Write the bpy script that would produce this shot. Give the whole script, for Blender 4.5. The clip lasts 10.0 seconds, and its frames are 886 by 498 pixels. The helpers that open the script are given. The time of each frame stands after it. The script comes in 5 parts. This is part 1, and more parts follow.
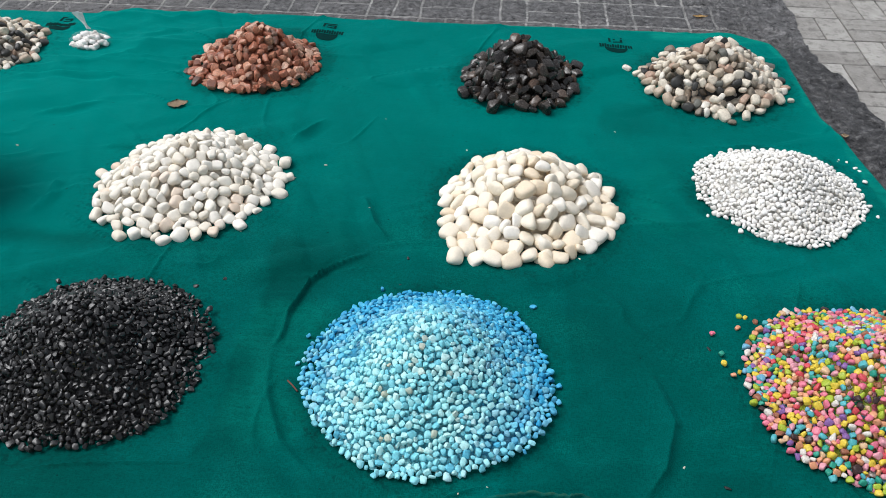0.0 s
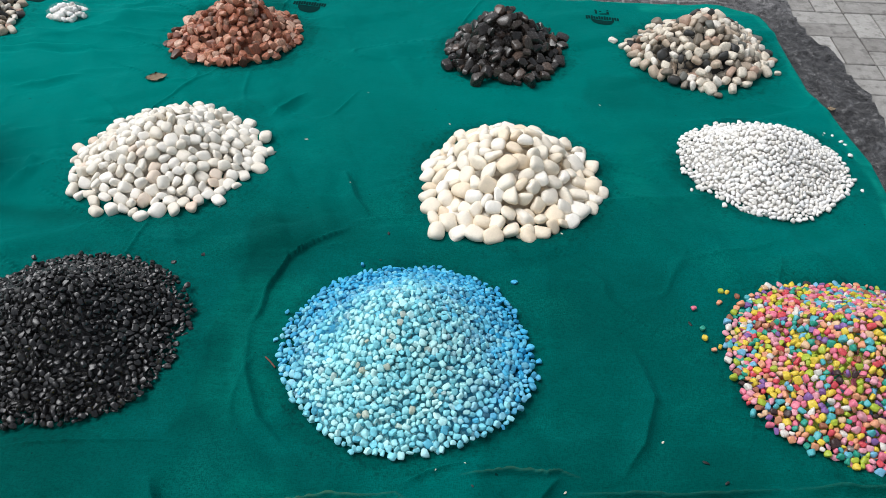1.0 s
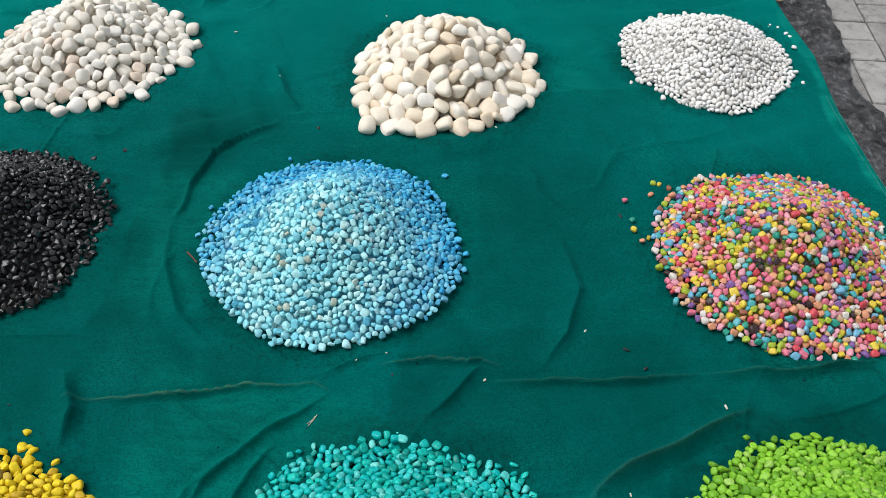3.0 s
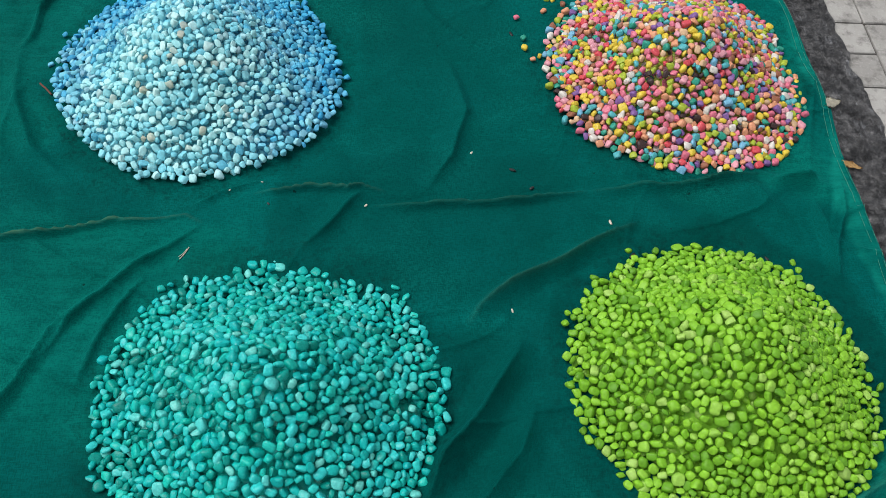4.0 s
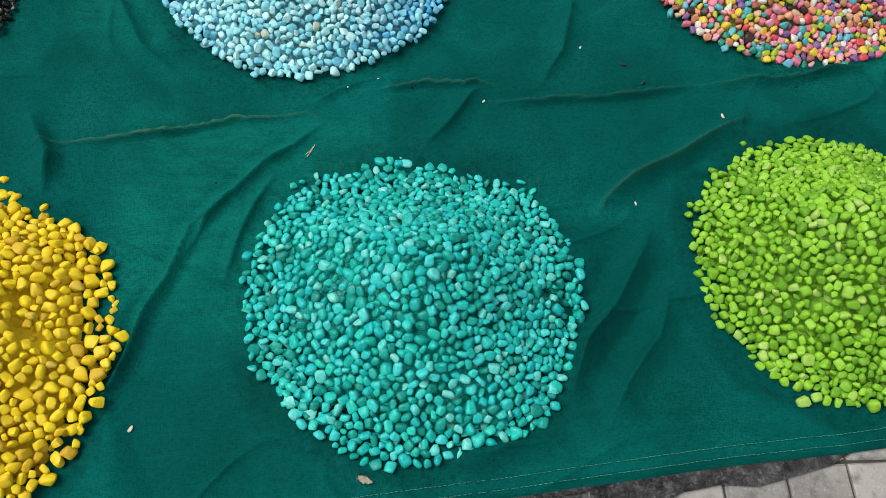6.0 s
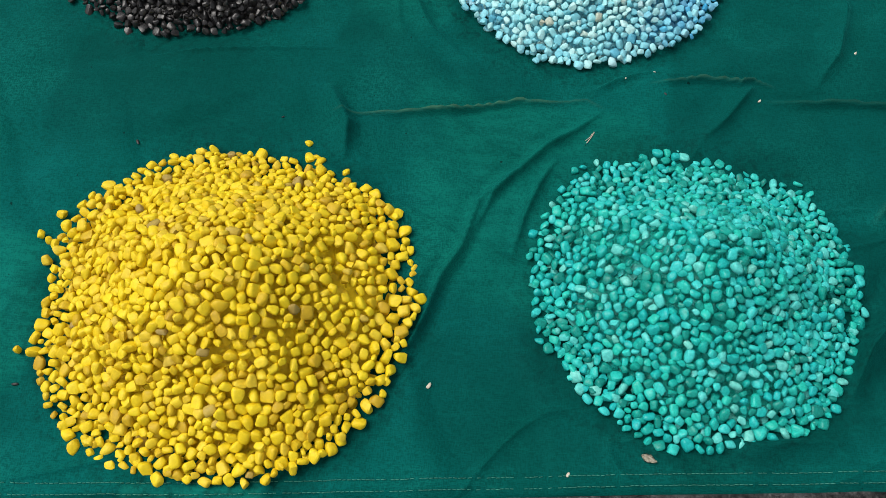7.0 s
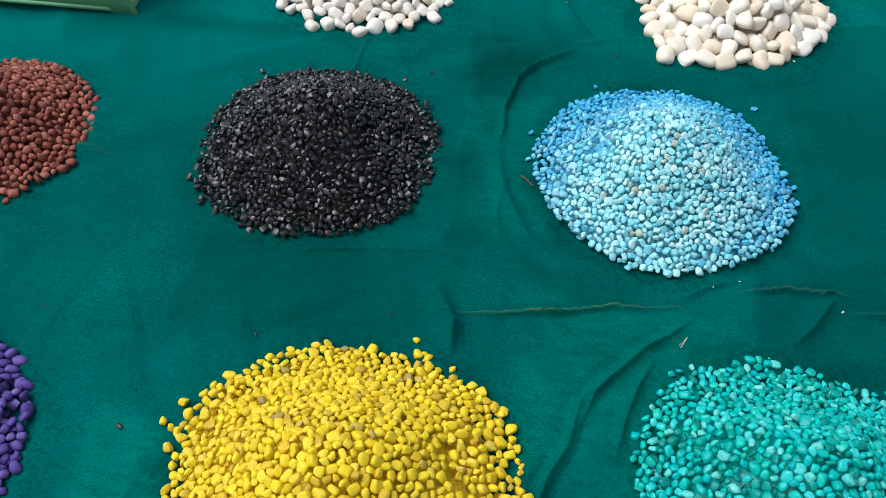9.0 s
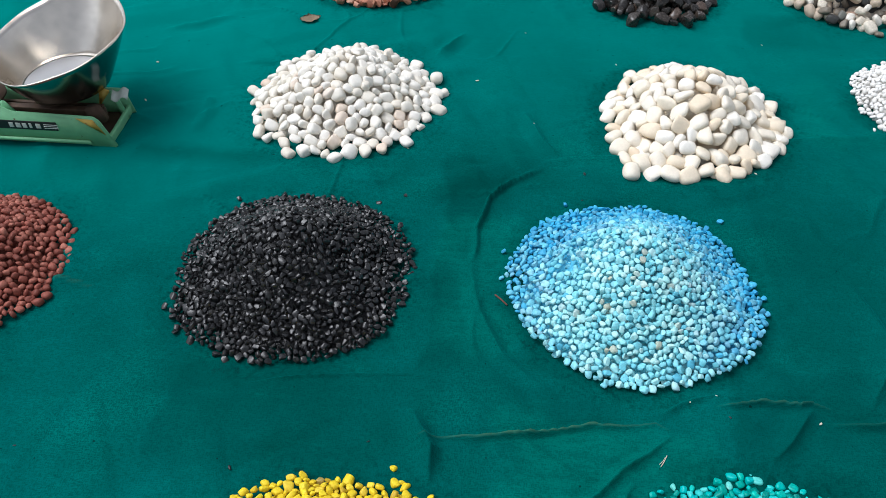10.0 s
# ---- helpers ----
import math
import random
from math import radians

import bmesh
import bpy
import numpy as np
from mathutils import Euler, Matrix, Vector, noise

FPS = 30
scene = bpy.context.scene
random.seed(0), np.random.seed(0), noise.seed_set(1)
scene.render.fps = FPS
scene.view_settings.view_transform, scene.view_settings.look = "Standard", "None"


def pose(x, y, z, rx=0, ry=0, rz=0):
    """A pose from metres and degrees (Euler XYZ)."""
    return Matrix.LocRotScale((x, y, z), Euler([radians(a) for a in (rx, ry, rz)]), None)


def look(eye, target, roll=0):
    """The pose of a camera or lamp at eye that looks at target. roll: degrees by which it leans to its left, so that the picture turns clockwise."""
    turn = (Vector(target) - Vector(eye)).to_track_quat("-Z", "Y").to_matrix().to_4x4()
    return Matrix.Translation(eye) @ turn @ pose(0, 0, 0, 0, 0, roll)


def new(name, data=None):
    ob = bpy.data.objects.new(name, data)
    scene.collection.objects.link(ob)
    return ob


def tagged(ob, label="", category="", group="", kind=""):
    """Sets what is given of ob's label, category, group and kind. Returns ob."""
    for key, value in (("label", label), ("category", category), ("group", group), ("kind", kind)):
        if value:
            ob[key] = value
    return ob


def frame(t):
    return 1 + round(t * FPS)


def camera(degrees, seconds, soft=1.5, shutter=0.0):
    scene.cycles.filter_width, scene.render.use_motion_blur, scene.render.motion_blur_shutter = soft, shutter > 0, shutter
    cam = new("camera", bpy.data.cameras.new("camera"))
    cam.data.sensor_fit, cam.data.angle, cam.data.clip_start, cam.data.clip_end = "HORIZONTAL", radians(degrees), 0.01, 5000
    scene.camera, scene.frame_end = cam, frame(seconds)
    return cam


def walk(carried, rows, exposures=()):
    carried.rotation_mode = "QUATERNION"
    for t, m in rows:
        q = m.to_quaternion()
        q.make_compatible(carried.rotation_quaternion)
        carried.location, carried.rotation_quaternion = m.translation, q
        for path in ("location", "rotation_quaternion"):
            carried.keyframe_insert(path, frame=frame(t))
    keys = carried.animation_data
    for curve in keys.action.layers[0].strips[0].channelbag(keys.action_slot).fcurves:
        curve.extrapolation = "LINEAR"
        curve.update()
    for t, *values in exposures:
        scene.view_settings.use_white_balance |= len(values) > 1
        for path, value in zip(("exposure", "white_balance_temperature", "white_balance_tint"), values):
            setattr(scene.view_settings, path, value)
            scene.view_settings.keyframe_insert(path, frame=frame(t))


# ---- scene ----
cam = camera(57.5, 10.0, soft=0.4)
PATH = [
    (0, (0.082, 0.13, 1.645), (-0.044, 1.657, 0.359), 0.5),
    (0.5, (0.091, 0.144, 1.636), (-0.026, 1.651, 0.326), 0.6),
    (1, (0.117, 0.15, 1.629), (0.012, 1.638, 0.298), 0.8),
    (1.5, (0.143, 0.15, 1.617), (0.049, 1.613, 0.256), 1.1),
    (2, (0.157, 0.15, 1.611), (0.074, 1.583, 0.218), 1.1),
    (2.2, (0.161, 0.148, 1.606), (0.084, 1.568, 0.199), 1.1),
    (3.3, (0.278, 0.146, 1.535), (0.305, 1.445, 0.014), 3.8),
    (3.5, (0.302, 0.145, 1.514), (0.367, 1.401, -0.041), 4.9),
    (3.6, (0.327, 0.139, 1.506), (0.384, 1.365, -0.073), 4.6),
    (3.8, (0.358, 0.132, 1.479), (0.449, 1.289, -0.15), 5.6),
    (4, (0.371, 0.133, 1.461), (0.514, 1.201, -0.224), 7.2),
    (4.2, (0.376, 0.149, 1.452), (0.579, 1.128, -0.280), 10.3),
    (4.5, (0.391, 0.13, 1.436), (0.633, 1.055, -0.321), 12.3),
    (5, (0.364, 0.121, 1.435), (0.608, 1.029, -0.33), 12.4),
    (5.2, (0.345, 0.113, 1.426), (0.595, 1.017, -0.34), 12.7),
    (6.3, (-0.052, 0.105, 1.463), (0.063, 0.97, -0.337), 7.3),
    (6.5, (-0.122, 0.105, 1.473), (-0.073, 0.965, -0.332), 4.6),
    (6.8, (-0.238, 0.085, 1.485), (-0.251, 0.908, -0.333), 3.0),
    (7, (-0.307, 0.061, 1.48), (-0.343, 0.903, -0.334), 2.3),
    (7.5, (-0.437, 0.007, 1.484), (-0.516, 0.823, -0.34), 0.6),
    (7.7, (-0.479, -0.010, 1.490), (-0.566, 0.786, -0.343), 0.9),
    (7.9, (-0.510, -0.029, 1.500), (-0.600, 0.790, -0.322), 1.4),
    (8, (-0.512, -0.029, 1.51), (-0.631, 0.865, -0.275), 0.6),
    (8.2, (-0.545, 0.000, 1.540), (-0.646, 0.951, -0.217), 2.0),
    (8.5, (-0.511, 0.001, 1.555), (-0.645, 1.107, -0.106), 1.2),
    (8.7, (-0.505, 0.018, 1.572), (-0.635, 1.179, -0.052), 1.4),
    (9, (-0.491, 0.038, 1.581), (-0.612, 1.244, -0.009), 1.2),
    (9.5, (-0.475, 0.061, 1.609), (-0.596, 1.371, 0.102), 0.7),
    (10, (-0.461, 0.068, 1.625), (-0.572, 1.468, 0.2), 0.3),
]
walk(cam, [(t, look(eye, target, roll)) for t, eye, target, roll in PATH],
     exposures=[(0, 0.10, 6200, 10), (2.2, 0.05, 6200, 10), (3.5, 0.0, 6300, 10), (4.5, 0.03, 6400, 10), (5.0, 0.10, 6350, 10), (6.5, 0.03, 6650, 10), (7.5, -0.03, 6550, 10), (9.0, 0.06, 6000, 10), (10.0, 0.09, 5900, 10)])


# ---- light: an overcast sky over a street market ----
world = bpy.data.worlds.new("overcast_sky")
scene.world = world
world.use_nodes = True
wn, wl = world.node_tree.nodes, world.node_tree.links
sky = wn.new("ShaderNodeTexSky")
sky.sky_type, sky.sun_disc = "NISHITA", False
sky.sun_elevation, sky.sun_rotation = radians(60), radians(-80)
sky.air_density, sky.dust_density, sky.ozone_density = 1.0, 4.0, 1.0
grey = wn.new("ShaderNodeHueSaturation")
grey.inputs["Saturation"].default_value = 0.22
wl.new(sky.outputs[0], grey.inputs["Color"])
wl.new(grey.outputs[0], wn["Background"].inputs["Color"])
wn["Background"].inputs["Strength"].default_value = 0.126

sun = new("sun", bpy.data.lights.new("sun", "SUN"))
sun.data.energy, sun.data.angle, sun.data.color = 1.9, radians(40), (1.0, 0.97, 0.93)
sun.matrix_world = look((-2.8, 2.1, 5.0), (0, 1.6, 0))


# ---- helpers of this scene ----
def part(name, mesh, material, parent, label="", smooth=True):
    """Links a bmesh or mesh as one object under its thing."""
    if isinstance(mesh, bmesh.types.BMesh):
        me = bpy.data.meshes.new(name)
        mesh.to_mesh(me)
        mesh.free()
    else:
        me = mesh
    if smooth:
        me.polygons.foreach_set("use_smooth", [True] * len(me.polygons))
    if material and not me.materials:
        me.materials.append(material)
    ob = new(name, me)
    ob.parent = parent
    if label:
        tagged(ob, label)
    return ob


def mesh_from(name, verts, faces):
    me = bpy.data.meshes.new(name)
    me.from_pydata([tuple(v) for v in verts], [], [tuple(f) for f in faces])
    me.update()
    return me


def mesh_arrays(name, verts, tris):
    """A triangle mesh straight from arrays."""
    me = bpy.data.meshes.new(name)
    nv, nf = len(verts), len(tris)
    me.vertices.add(nv)
    me.vertices.foreach_set("co", np.asarray(verts, np.float32).ravel())
    me.loops.add(nf * 3)
    me.loops.foreach_set("vertex_index", np.asarray(tris, np.int32).ravel())
    me.polygons.add(nf)
    me.polygons.foreach_set("loop_start", np.arange(0, nf * 3, 3, dtype=np.int32))
    me.polygons.foreach_set("loop_total", np.full(nf, 3, np.int32))
    me.update(calc_edges=True)
    return me


def box_bm(x0, x1, y0, y1, z0, z1, bevel=0.0, seg=2):
    bm = bmesh.new()
    bmesh.ops.create_cube(bm, size=1)
    for v in bm.verts:
        v.co = Vector(((x0 + x1) / 2 + v.co.x * (x1 - x0), (y0 + y1) / 2 + v.co.y * (y1 - y0), (z0 + z1) / 2 + v.co.z * (z1 - z0)))
    if bevel:
        bmesh.ops.bevel(bm, geom=bm.edges[:], offset=bevel, segments=seg, affect="EDGES", profile=0.6)
    return bm


def curve_at(keys, s):
    k = np.array(keys, float)
    return np.interp(s, k[:, 0], k[:, 1])


def smooth_noise(x, y, scale, seed):
    """Value noise on arrays, smooth between lattice points."""
    g = np.random.RandomState(seed).rand(257, 257)
    u, v = x * scale + 1000.0, y * scale + 1000.0
    iu, iv = np.floor(u).astype(int), np.floor(v).astype(int)
    fu, fv = u - iu, v - iv
    fu, fv = fu * fu * (3 - 2 * fu), fv * fv * (3 - 2 * fv)
    a, b = g[iu % 256, iv % 256], g[(iu + 1) % 256, iv % 256]
    c, d = g[iu % 256, (iv + 1) % 256], g[(iu + 1) % 256, (iv + 1) % 256]
    return (a * (1 - fu) + b * fu) * (1 - fv) + (c * (1 - fu) + d * fu) * fv - 0.5


# ---- materials ----
class Nodes:
    """Short ways to make nodes of one material."""

    def __init__(self, name):
        self.mat = bpy.data.materials.new(name)
        self.mat.use_nodes = True
        self.n, self.l = self.mat.node_tree.nodes, self.mat.node_tree.links
        self.bsdf = self.n["Principled BSDF"]

    def put(self, node, socket, value):
        if isinstance(value, bpy.types.NodeSocket):
            self.l.new(value, node.inputs[socket])
        else:
            node.inputs[socket].default_value = value

    def set(self, **kw):
        for key, value in kw.items():
            self.put(self.bsdf, key.replace("_", " "), value)

    def pos(self):
        return self.n.new("ShaderNodeNewGeometry").outputs["Position"]

    def noise(self, vec, scale, detail=3.0, rough=0.55):
        t = self.n.new("ShaderNodeTexNoise")
        self.put(t, "Vector", vec)
        t.inputs["Scale"].default_value, t.inputs["Detail"].default_value, t.inputs["Roughness"].default_value = scale, detail, rough
        return t.outputs[0]

    def math(self, op, a, b=0.0, clamp=False):
        m = self.n.new("ShaderNodeMath")
        m.operation, m.use_clamp = op, clamp
        self.put(m, 0, a)
        self.put(m, 1, b)
        return m.outputs[0]

    def ramp(self, fac, stops, mode="LINEAR"):
        r = self.n.new("ShaderNodeValToRGB")
        r.color_ramp.interpolation = mode
        e = r.color_ramp.elements
        while len(e) < len(stops):
            e.new(1.0)
        for el, (p, c) in zip(e, stops):
            el.position, el.color = p, (*c, 1)
        self.put(r, 0, fac)
        return r.outputs[0]

    def mix(self, fac, a, b, blend="MIX"):
        m = self.n.new("ShaderNodeMix")
        m.data_type, m.blend_type = "RGBA", blend
        self.put(m, 0, fac)
        for s, v in ((6, a), (7, b)):
            self.put(m, s, v if isinstance(v, bpy.types.NodeSocket) else (*v, 1))
        return m.outputs[2]

    def span(self, v, a, b, c=0.0, d=1.0):
        m = self.n.new("ShaderNodeMapRange")
        self.put(m, 0, v)
        for i, q in enumerate((a, b, c, d)):
            m.inputs[i + 1].default_value = q
        return m.outputs[0]

    def bump(self, height, strength, dist):
        b = self.n.new("ShaderNodeBump")
        b.inputs["Strength"].default_value, b.inputs["Distance"].default_value = strength, dist
        self.put(b, "Height", height)
        self.l.new(b.outputs[0], self.bsdf.inputs["Normal"])

    def attr(self, name):
        a = self.n.new("ShaderNodeAttribute")
        a.attribute_name = name
        return a.outputs["Fac"]

    def split(self, vec):
        s = self.n.new("ShaderNodeSeparateXYZ")
        self.put(s, 0, vec)
        return s.outputs

    def piece_random(self):
        """One random number for each piece, an object or an island of a joined mesh."""
        a = self.n.new("ShaderNodeObjectInfo").outputs["Random"]
        b = self.n.new("ShaderNodeNewGeometry").outputs["Random Per Island"]
        return self.math("FRACT", self.math("ADD", a, b))


def stone_material(name, stops, mode="LINEAR", rough=(0.35, 0.55), speck=None, speck_at=0.66, mottling=0.25, relief=0.3, patch=None, spec=0.28):
    m = Nodes(name)
    p, r = m.pos(), m.piece_random()
    col = m.ramp(r, stops, mode)
    if patch:
        # a second dye over part of the heap: place, reach, colours
        (px, py), (near, far), other = patch
        s = m.split(p)
        dx, dy = m.math("SUBTRACT", s[0], px), m.math("SUBTRACT", s[1], py)
        d = m.math("SQRT", m.math("ADD", m.math("MULTIPLY", dx, dx), m.math("MULTIPLY", m.math("MULTIPLY", dy, dy), 0.8)))
        d = m.math("ADD", d, m.math("MULTIPLY", m.math("SUBTRACT", m.math("FRACT", m.math("MULTIPLY", r, 7.3)), 0.5), 0.18))
        col = m.mix(m.span(d, near, far, 1, 0), col, m.ramp(m.math("FRACT", m.math("MULTIPLY", r, 3.7)), other))
    n = m.noise(p, 130, 4)
    col = m.mix(m.span(n, 0.3, 0.7), m.mix(1.0, col, (1 - mottling, 1 - mottling, 1 - mottling), "MULTIPLY"), col)
    if speck:
        col = m.mix(m.span(m.noise(p, 320, 3), speck_at, speck_at + 0.05), col, speck)
    m.set(Base_Color=col, Roughness=m.span(n, 0.3, 0.7, *rough), Specular_IOR_Level=spec)
    m.bump(m.noise(p, 420, 3), relief, 0.002)
    return m.mat


S = stone_material
MAT_YELLOW = S("yellow_stone", [(0, (0.56, 0.36, 0.02)), (0.2, (0.80, 0.58, 0.015)), (0.75, (0.88, 0.68, 0.02)), (0.965, (0.82, 0.60, 0.04)), (1, (0.36, 0.26, 0.08))], rough=(0.4, 0.6), mottling=0.15)
MAT_TEAL = S("teal_stone", [(0, (0.004, 0.24, 0.20)), (0.2, (0.007, 0.40, 0.33)), (0.45, (0.010, 0.49, 0.48)), (0.65, (0.014, 0.55, 0.44)), (0.85, (0.04, 0.62, 0.60)), (1, (0.16, 0.66, 0.58))], rough=(0.18, 0.38), speck=(0.10, 0.13, 0.08), speck_at=0.74)
MAT_GREEN = S("green_stone", [(0, (0.12, 0.32, 0.020)), (0.3, (0.20, 0.47, 0.025)), (0.7, (0.27, 0.58, 0.035)), (0.88, (0.28, 0.58, 0.045)), (1, (0.38, 0.60, 0.13))], rough=(0.35, 0.55), speck=(0.10, 0.20, 0.03), speck_at=0.72)
MAT_BLUE = S("blue_stone", [(0, (0.028, 0.28, 0.52)), (0.4, (0.042, 0.40, 0.70)), (0.8, (0.075, 0.50, 0.78)), (1, (0.16, 0.58, 0.78))], rough=(0.45, 0.65), speck=(0.25, 0.30, 0.28), speck_at=0.72,
             patch=((-0.11, 1.36), (0.17, 0.39), [(0, (0.19, 0.63, 0.76)), (0.5, (0.37, 0.83, 0.88)), (0.93, (0.58, 0.91, 0.90)), (1, (0.50, 0.52, 0.40))]))
MAT_BLACK = S("black_stone", [(0, (0.007, 0.007, 0.008)), (0.7, (0.020, 0.020, 0.021)), (1, (0.042, 0.041, 0.040))], rough=(0.24, 0.42), mottling=0.4, relief=0.15, spec=0.6)
MAT_POLISHED = S("polished_black_stone", [(0, (0.014, 0.012, 0.011)), (0.6, (0.035, 0.030, 0.026)), (0.9, (0.065, 0.050, 0.040)), (1, (0.11, 0.07, 0.05))], rough=(0.16, 0.34), mottling=0.4, relief=0.15, spec=0.55)
MAT_MAROON = S("maroon_stone", [(0, (0.20, 0.055, 0.038)), (0.5, (0.34, 0.10, 0.070)), (1, (0.46, 0.17, 0.12))], rough=(0.5, 0.7))
MAT_PURPLE = S("purple_stone", [(0, (0.060, 0.036, 0.20)), (0.5, (0.11, 0.072, 0.33)), (1, (0.20, 0.14, 0.46))], rough=(0.45, 0.65))
MAT_WHITE = S("white_stone", [(0, (0.78, 0.71, 0.59)), (0.3, (0.84, 0.79, 0.69)), (0.92, (0.87, 0.83, 0.75)), (1, (0.76, 0.62, 0.49))], rough=(0.4, 0.6), mottling=0.07, speck=(0.38, 0.34, 0.30), speck_at=0.76)
MAT_CREAM = S("cream_stone", [(0, (0.80, 0.66, 0.48)), (0.25, (0.84, 0.75, 0.60)), (0.7, (0.87, 0.80, 0.68)), (1, (0.87, 0.83, 0.75))], rough=(0.35, 0.55), mottling=0.08, speck=(0.55, 0.42, 0.28), speck_at=0.75)
MAT_CHIP = S("white_chip", [(0, (0.74, 0.71, 0.65)), (0.5, (0.83, 0.81, 0.77)), (1, (0.86, 0.85, 0.83))], rough=(0.45, 0.65), mottling=0.06)
MAT_RIVER = S("river_stone", [(0, (0.74, 0.67, 0.55)), (0.2, (0.80, 0.75, 0.66)), (0.36, (0.52, 0.42, 0.32)), (0.48, (0.21, 0.18, 0.14)), (0.58, (0.72, 0.64, 0.52)), (0.72, (0.46, 0.32, 0.24)), (0.80, (0.05, 0.05, 0.048)), (0.88, (0.72, 0.64, 0.52)), (0.96, (0.16, 0.16, 0.14))], "CONSTANT", (0.3, 0.5), (0.22, 0.19, 0.16), 0.70)
MAT_RED = S("red_stone", [(0, (0.10, 0.045, 0.03)), (0.2, (0.36, 0.12, 0.065)), (0.45, (0.54, 0.21, 0.125)), (0.7, (0.66, 0.32, 0.20)), (0.88, (0.76, 0.48, 0.35)), (1, (0.30, 0.17, 0.12))], rough=(0.28, 0.5), mottling=0.5, speck=(0.12, 0.06, 0.045), speck_at=0.64, spec=0.4)
MAT_MULTI = S("dyed_stone", [(0, (0.696, 0.18, 0.259)), (0.13, (0.701, 0.531, 0.059)), (0.27, (0.698, 0.315, 0.177)), (0.38, (0.091, 0.408, 0.447)), (0.46, (0.034, 0.309, 0.22)), (0.53, (0.224, 0.115, 0.323)), (0.59, (0.705, 0.323, 0.383)), (0.7, (0.371, 0.47, 0.045)), (0.77, (0.311, 0.123, 0.073)), (0.81, (0.694, 0.655, 0.595)), (0.86, (0.614, 0.079, 0.098)), (0.9, (0.664, 0.445, 0.267)), (0.945, (0.176, 0.433, 0.612)), (0.98, (0.054, 0.033, 0.033))], "CONSTANT", (0.22, 0.42), (0.40, 0.26, 0.20), 0.72, 0.18)


def cloth_material():
    m = Nodes("green_shade_cloth")
    p = m.pos()
    s = m.split(p)
    big = m.noise(p, 1.1, 3)
    mid = m.noise(p, 9, 4)
    fine = m.noise(p, 700, 2)
    # knitted ribs and rows, pulled out of line by the folds
    tall = m.n.new("ShaderNodeMapping")
    m.put(tall, "Vector", p)
    tall.inputs["Scale"].default_value = (1.0, 0.22, 1.0)
    rib = m.noise(tall.outputs[0], 520, 1)
    wide = m.n.new("ShaderNodeMapping")
    m.put(wide, "Vector", p)
    wide.inputs["Scale"].default_value = (0.18, 1.0, 1.0)
    row = m.noise(wide.outputs[0], 480, 1)
    knit = m.math("SUBTRACT", m.math("ADD", rib, row), 1.0)
    streak = m.noise(wide.outputs[0], 60, 5, 0.7)
    col = m.mix(m.span(big, 0.3, 0.7), (0.0006, 0.066, 0.057), (0.0010, 0.144, 0.134))
    col = m.mix(m.span(mid, 0.3, 0.75, 0, 0.45), col, (0.0006, 0.066, 0.050))
    col = m.mix(m.span(streak, 0.52, 0.72, 0, 0.32), col, (0.0016, 0.150, 0.125))
    col = m.mix(m.span(knit, -0.22, 0.12, 0.5, 0), col, (0.0004, 0.040, 0.032))
    # dust in the knit, with the threads' uneven glints painted pale
    dust_glint = m.math("MULTIPLY", m.span(m.noise(p, 3.2, 4), 0.52, 0.72), m.span(m.math("ADD", fine, knit), 0.42, 0.72))
    col = m.mix(m.math("MULTIPLY", dust_glint, 0.4), col, (0.008, 0.21, 0.16))
    # paler left rear part: sheen put into the cloth's colour
    left_sheen = m.math("MULTIPLY", m.span(m.math("ADD", s[0], m.math("MULTIPLY", big, 0.8)), -0.5, -1.1), m.span(s[1], 1.5, 2.1))
    col = m.mix(m.math("MULTIPLY", left_sheen, 0.75), col, (0.0012, 0.175, 0.155))
    # the far half is painted paler, for sheen at a grazing view
    far_sheen = m.span(m.math("ADD", s[1], m.math("MULTIPLY", m.noise(p, 2.3, 4), 0.9)), 2.35, 3.35)
    col = m.mix(m.math("MULTIPLY", far_sheen, 0.48), col, (0.0012, 0.190, 0.165))
    col = m.mix(m.math("MULTIPLY", m.attr("dark_zone"), 0.8), col, (0.0003, 0.034, 0.028))
    col = m.mix(m.math("MULTIPLY", m.attr("pale"), m.span(m.math("ADD", streak, m.math("MULTIPLY", knit, 0.5)), 0.35, 0.60, 0.35, 0.9)), col, (0.0030, 0.175, 0.135))
    # faded borders; crease crests paled by wear and a painted highlight
    col = m.mix(m.math("MULTIPLY", m.attr("faded"), m.span(streak, 0.35, 0.65, 0.35, 0.9)), col, (0.006, 0.22, 0.17))
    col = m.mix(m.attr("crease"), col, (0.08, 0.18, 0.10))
    # soil round the heaps, with contact shade painted in
    col = m.mix(m.math("MULTIPLY", m.math("MULTIPLY", m.attr("soil_shade"), m.span(m.noise(p, 60, 5, 0.7), 0.48, 0.68)), 0.55), col, (0.002, 0.014, 0.011))
    col = m.mix(m.span(m.noise(p, 55, 2), 0.755, 0.77, 0, 0.7), col, (0.004, 0.012, 0.010))
    m.set(Base_Color=col, Roughness=m.span(mid, 0.3, 0.7, 0.7, 0.85), Specular_IOR_Level=0.02, Sheen_Weight=0.26, Sheen_Roughness=0.35, Sheen_Tint=(0.02, 0.55, 0.52, 1))
    m.bump(m.math("ADD", knit, m.math("ADD", m.math("MULTIPLY", fine, 0.5), m.math("MULTIPLY", m.noise(p, 45, 4, 0.6), 2.5))), 0.5, 0.0016)
    return m.mat


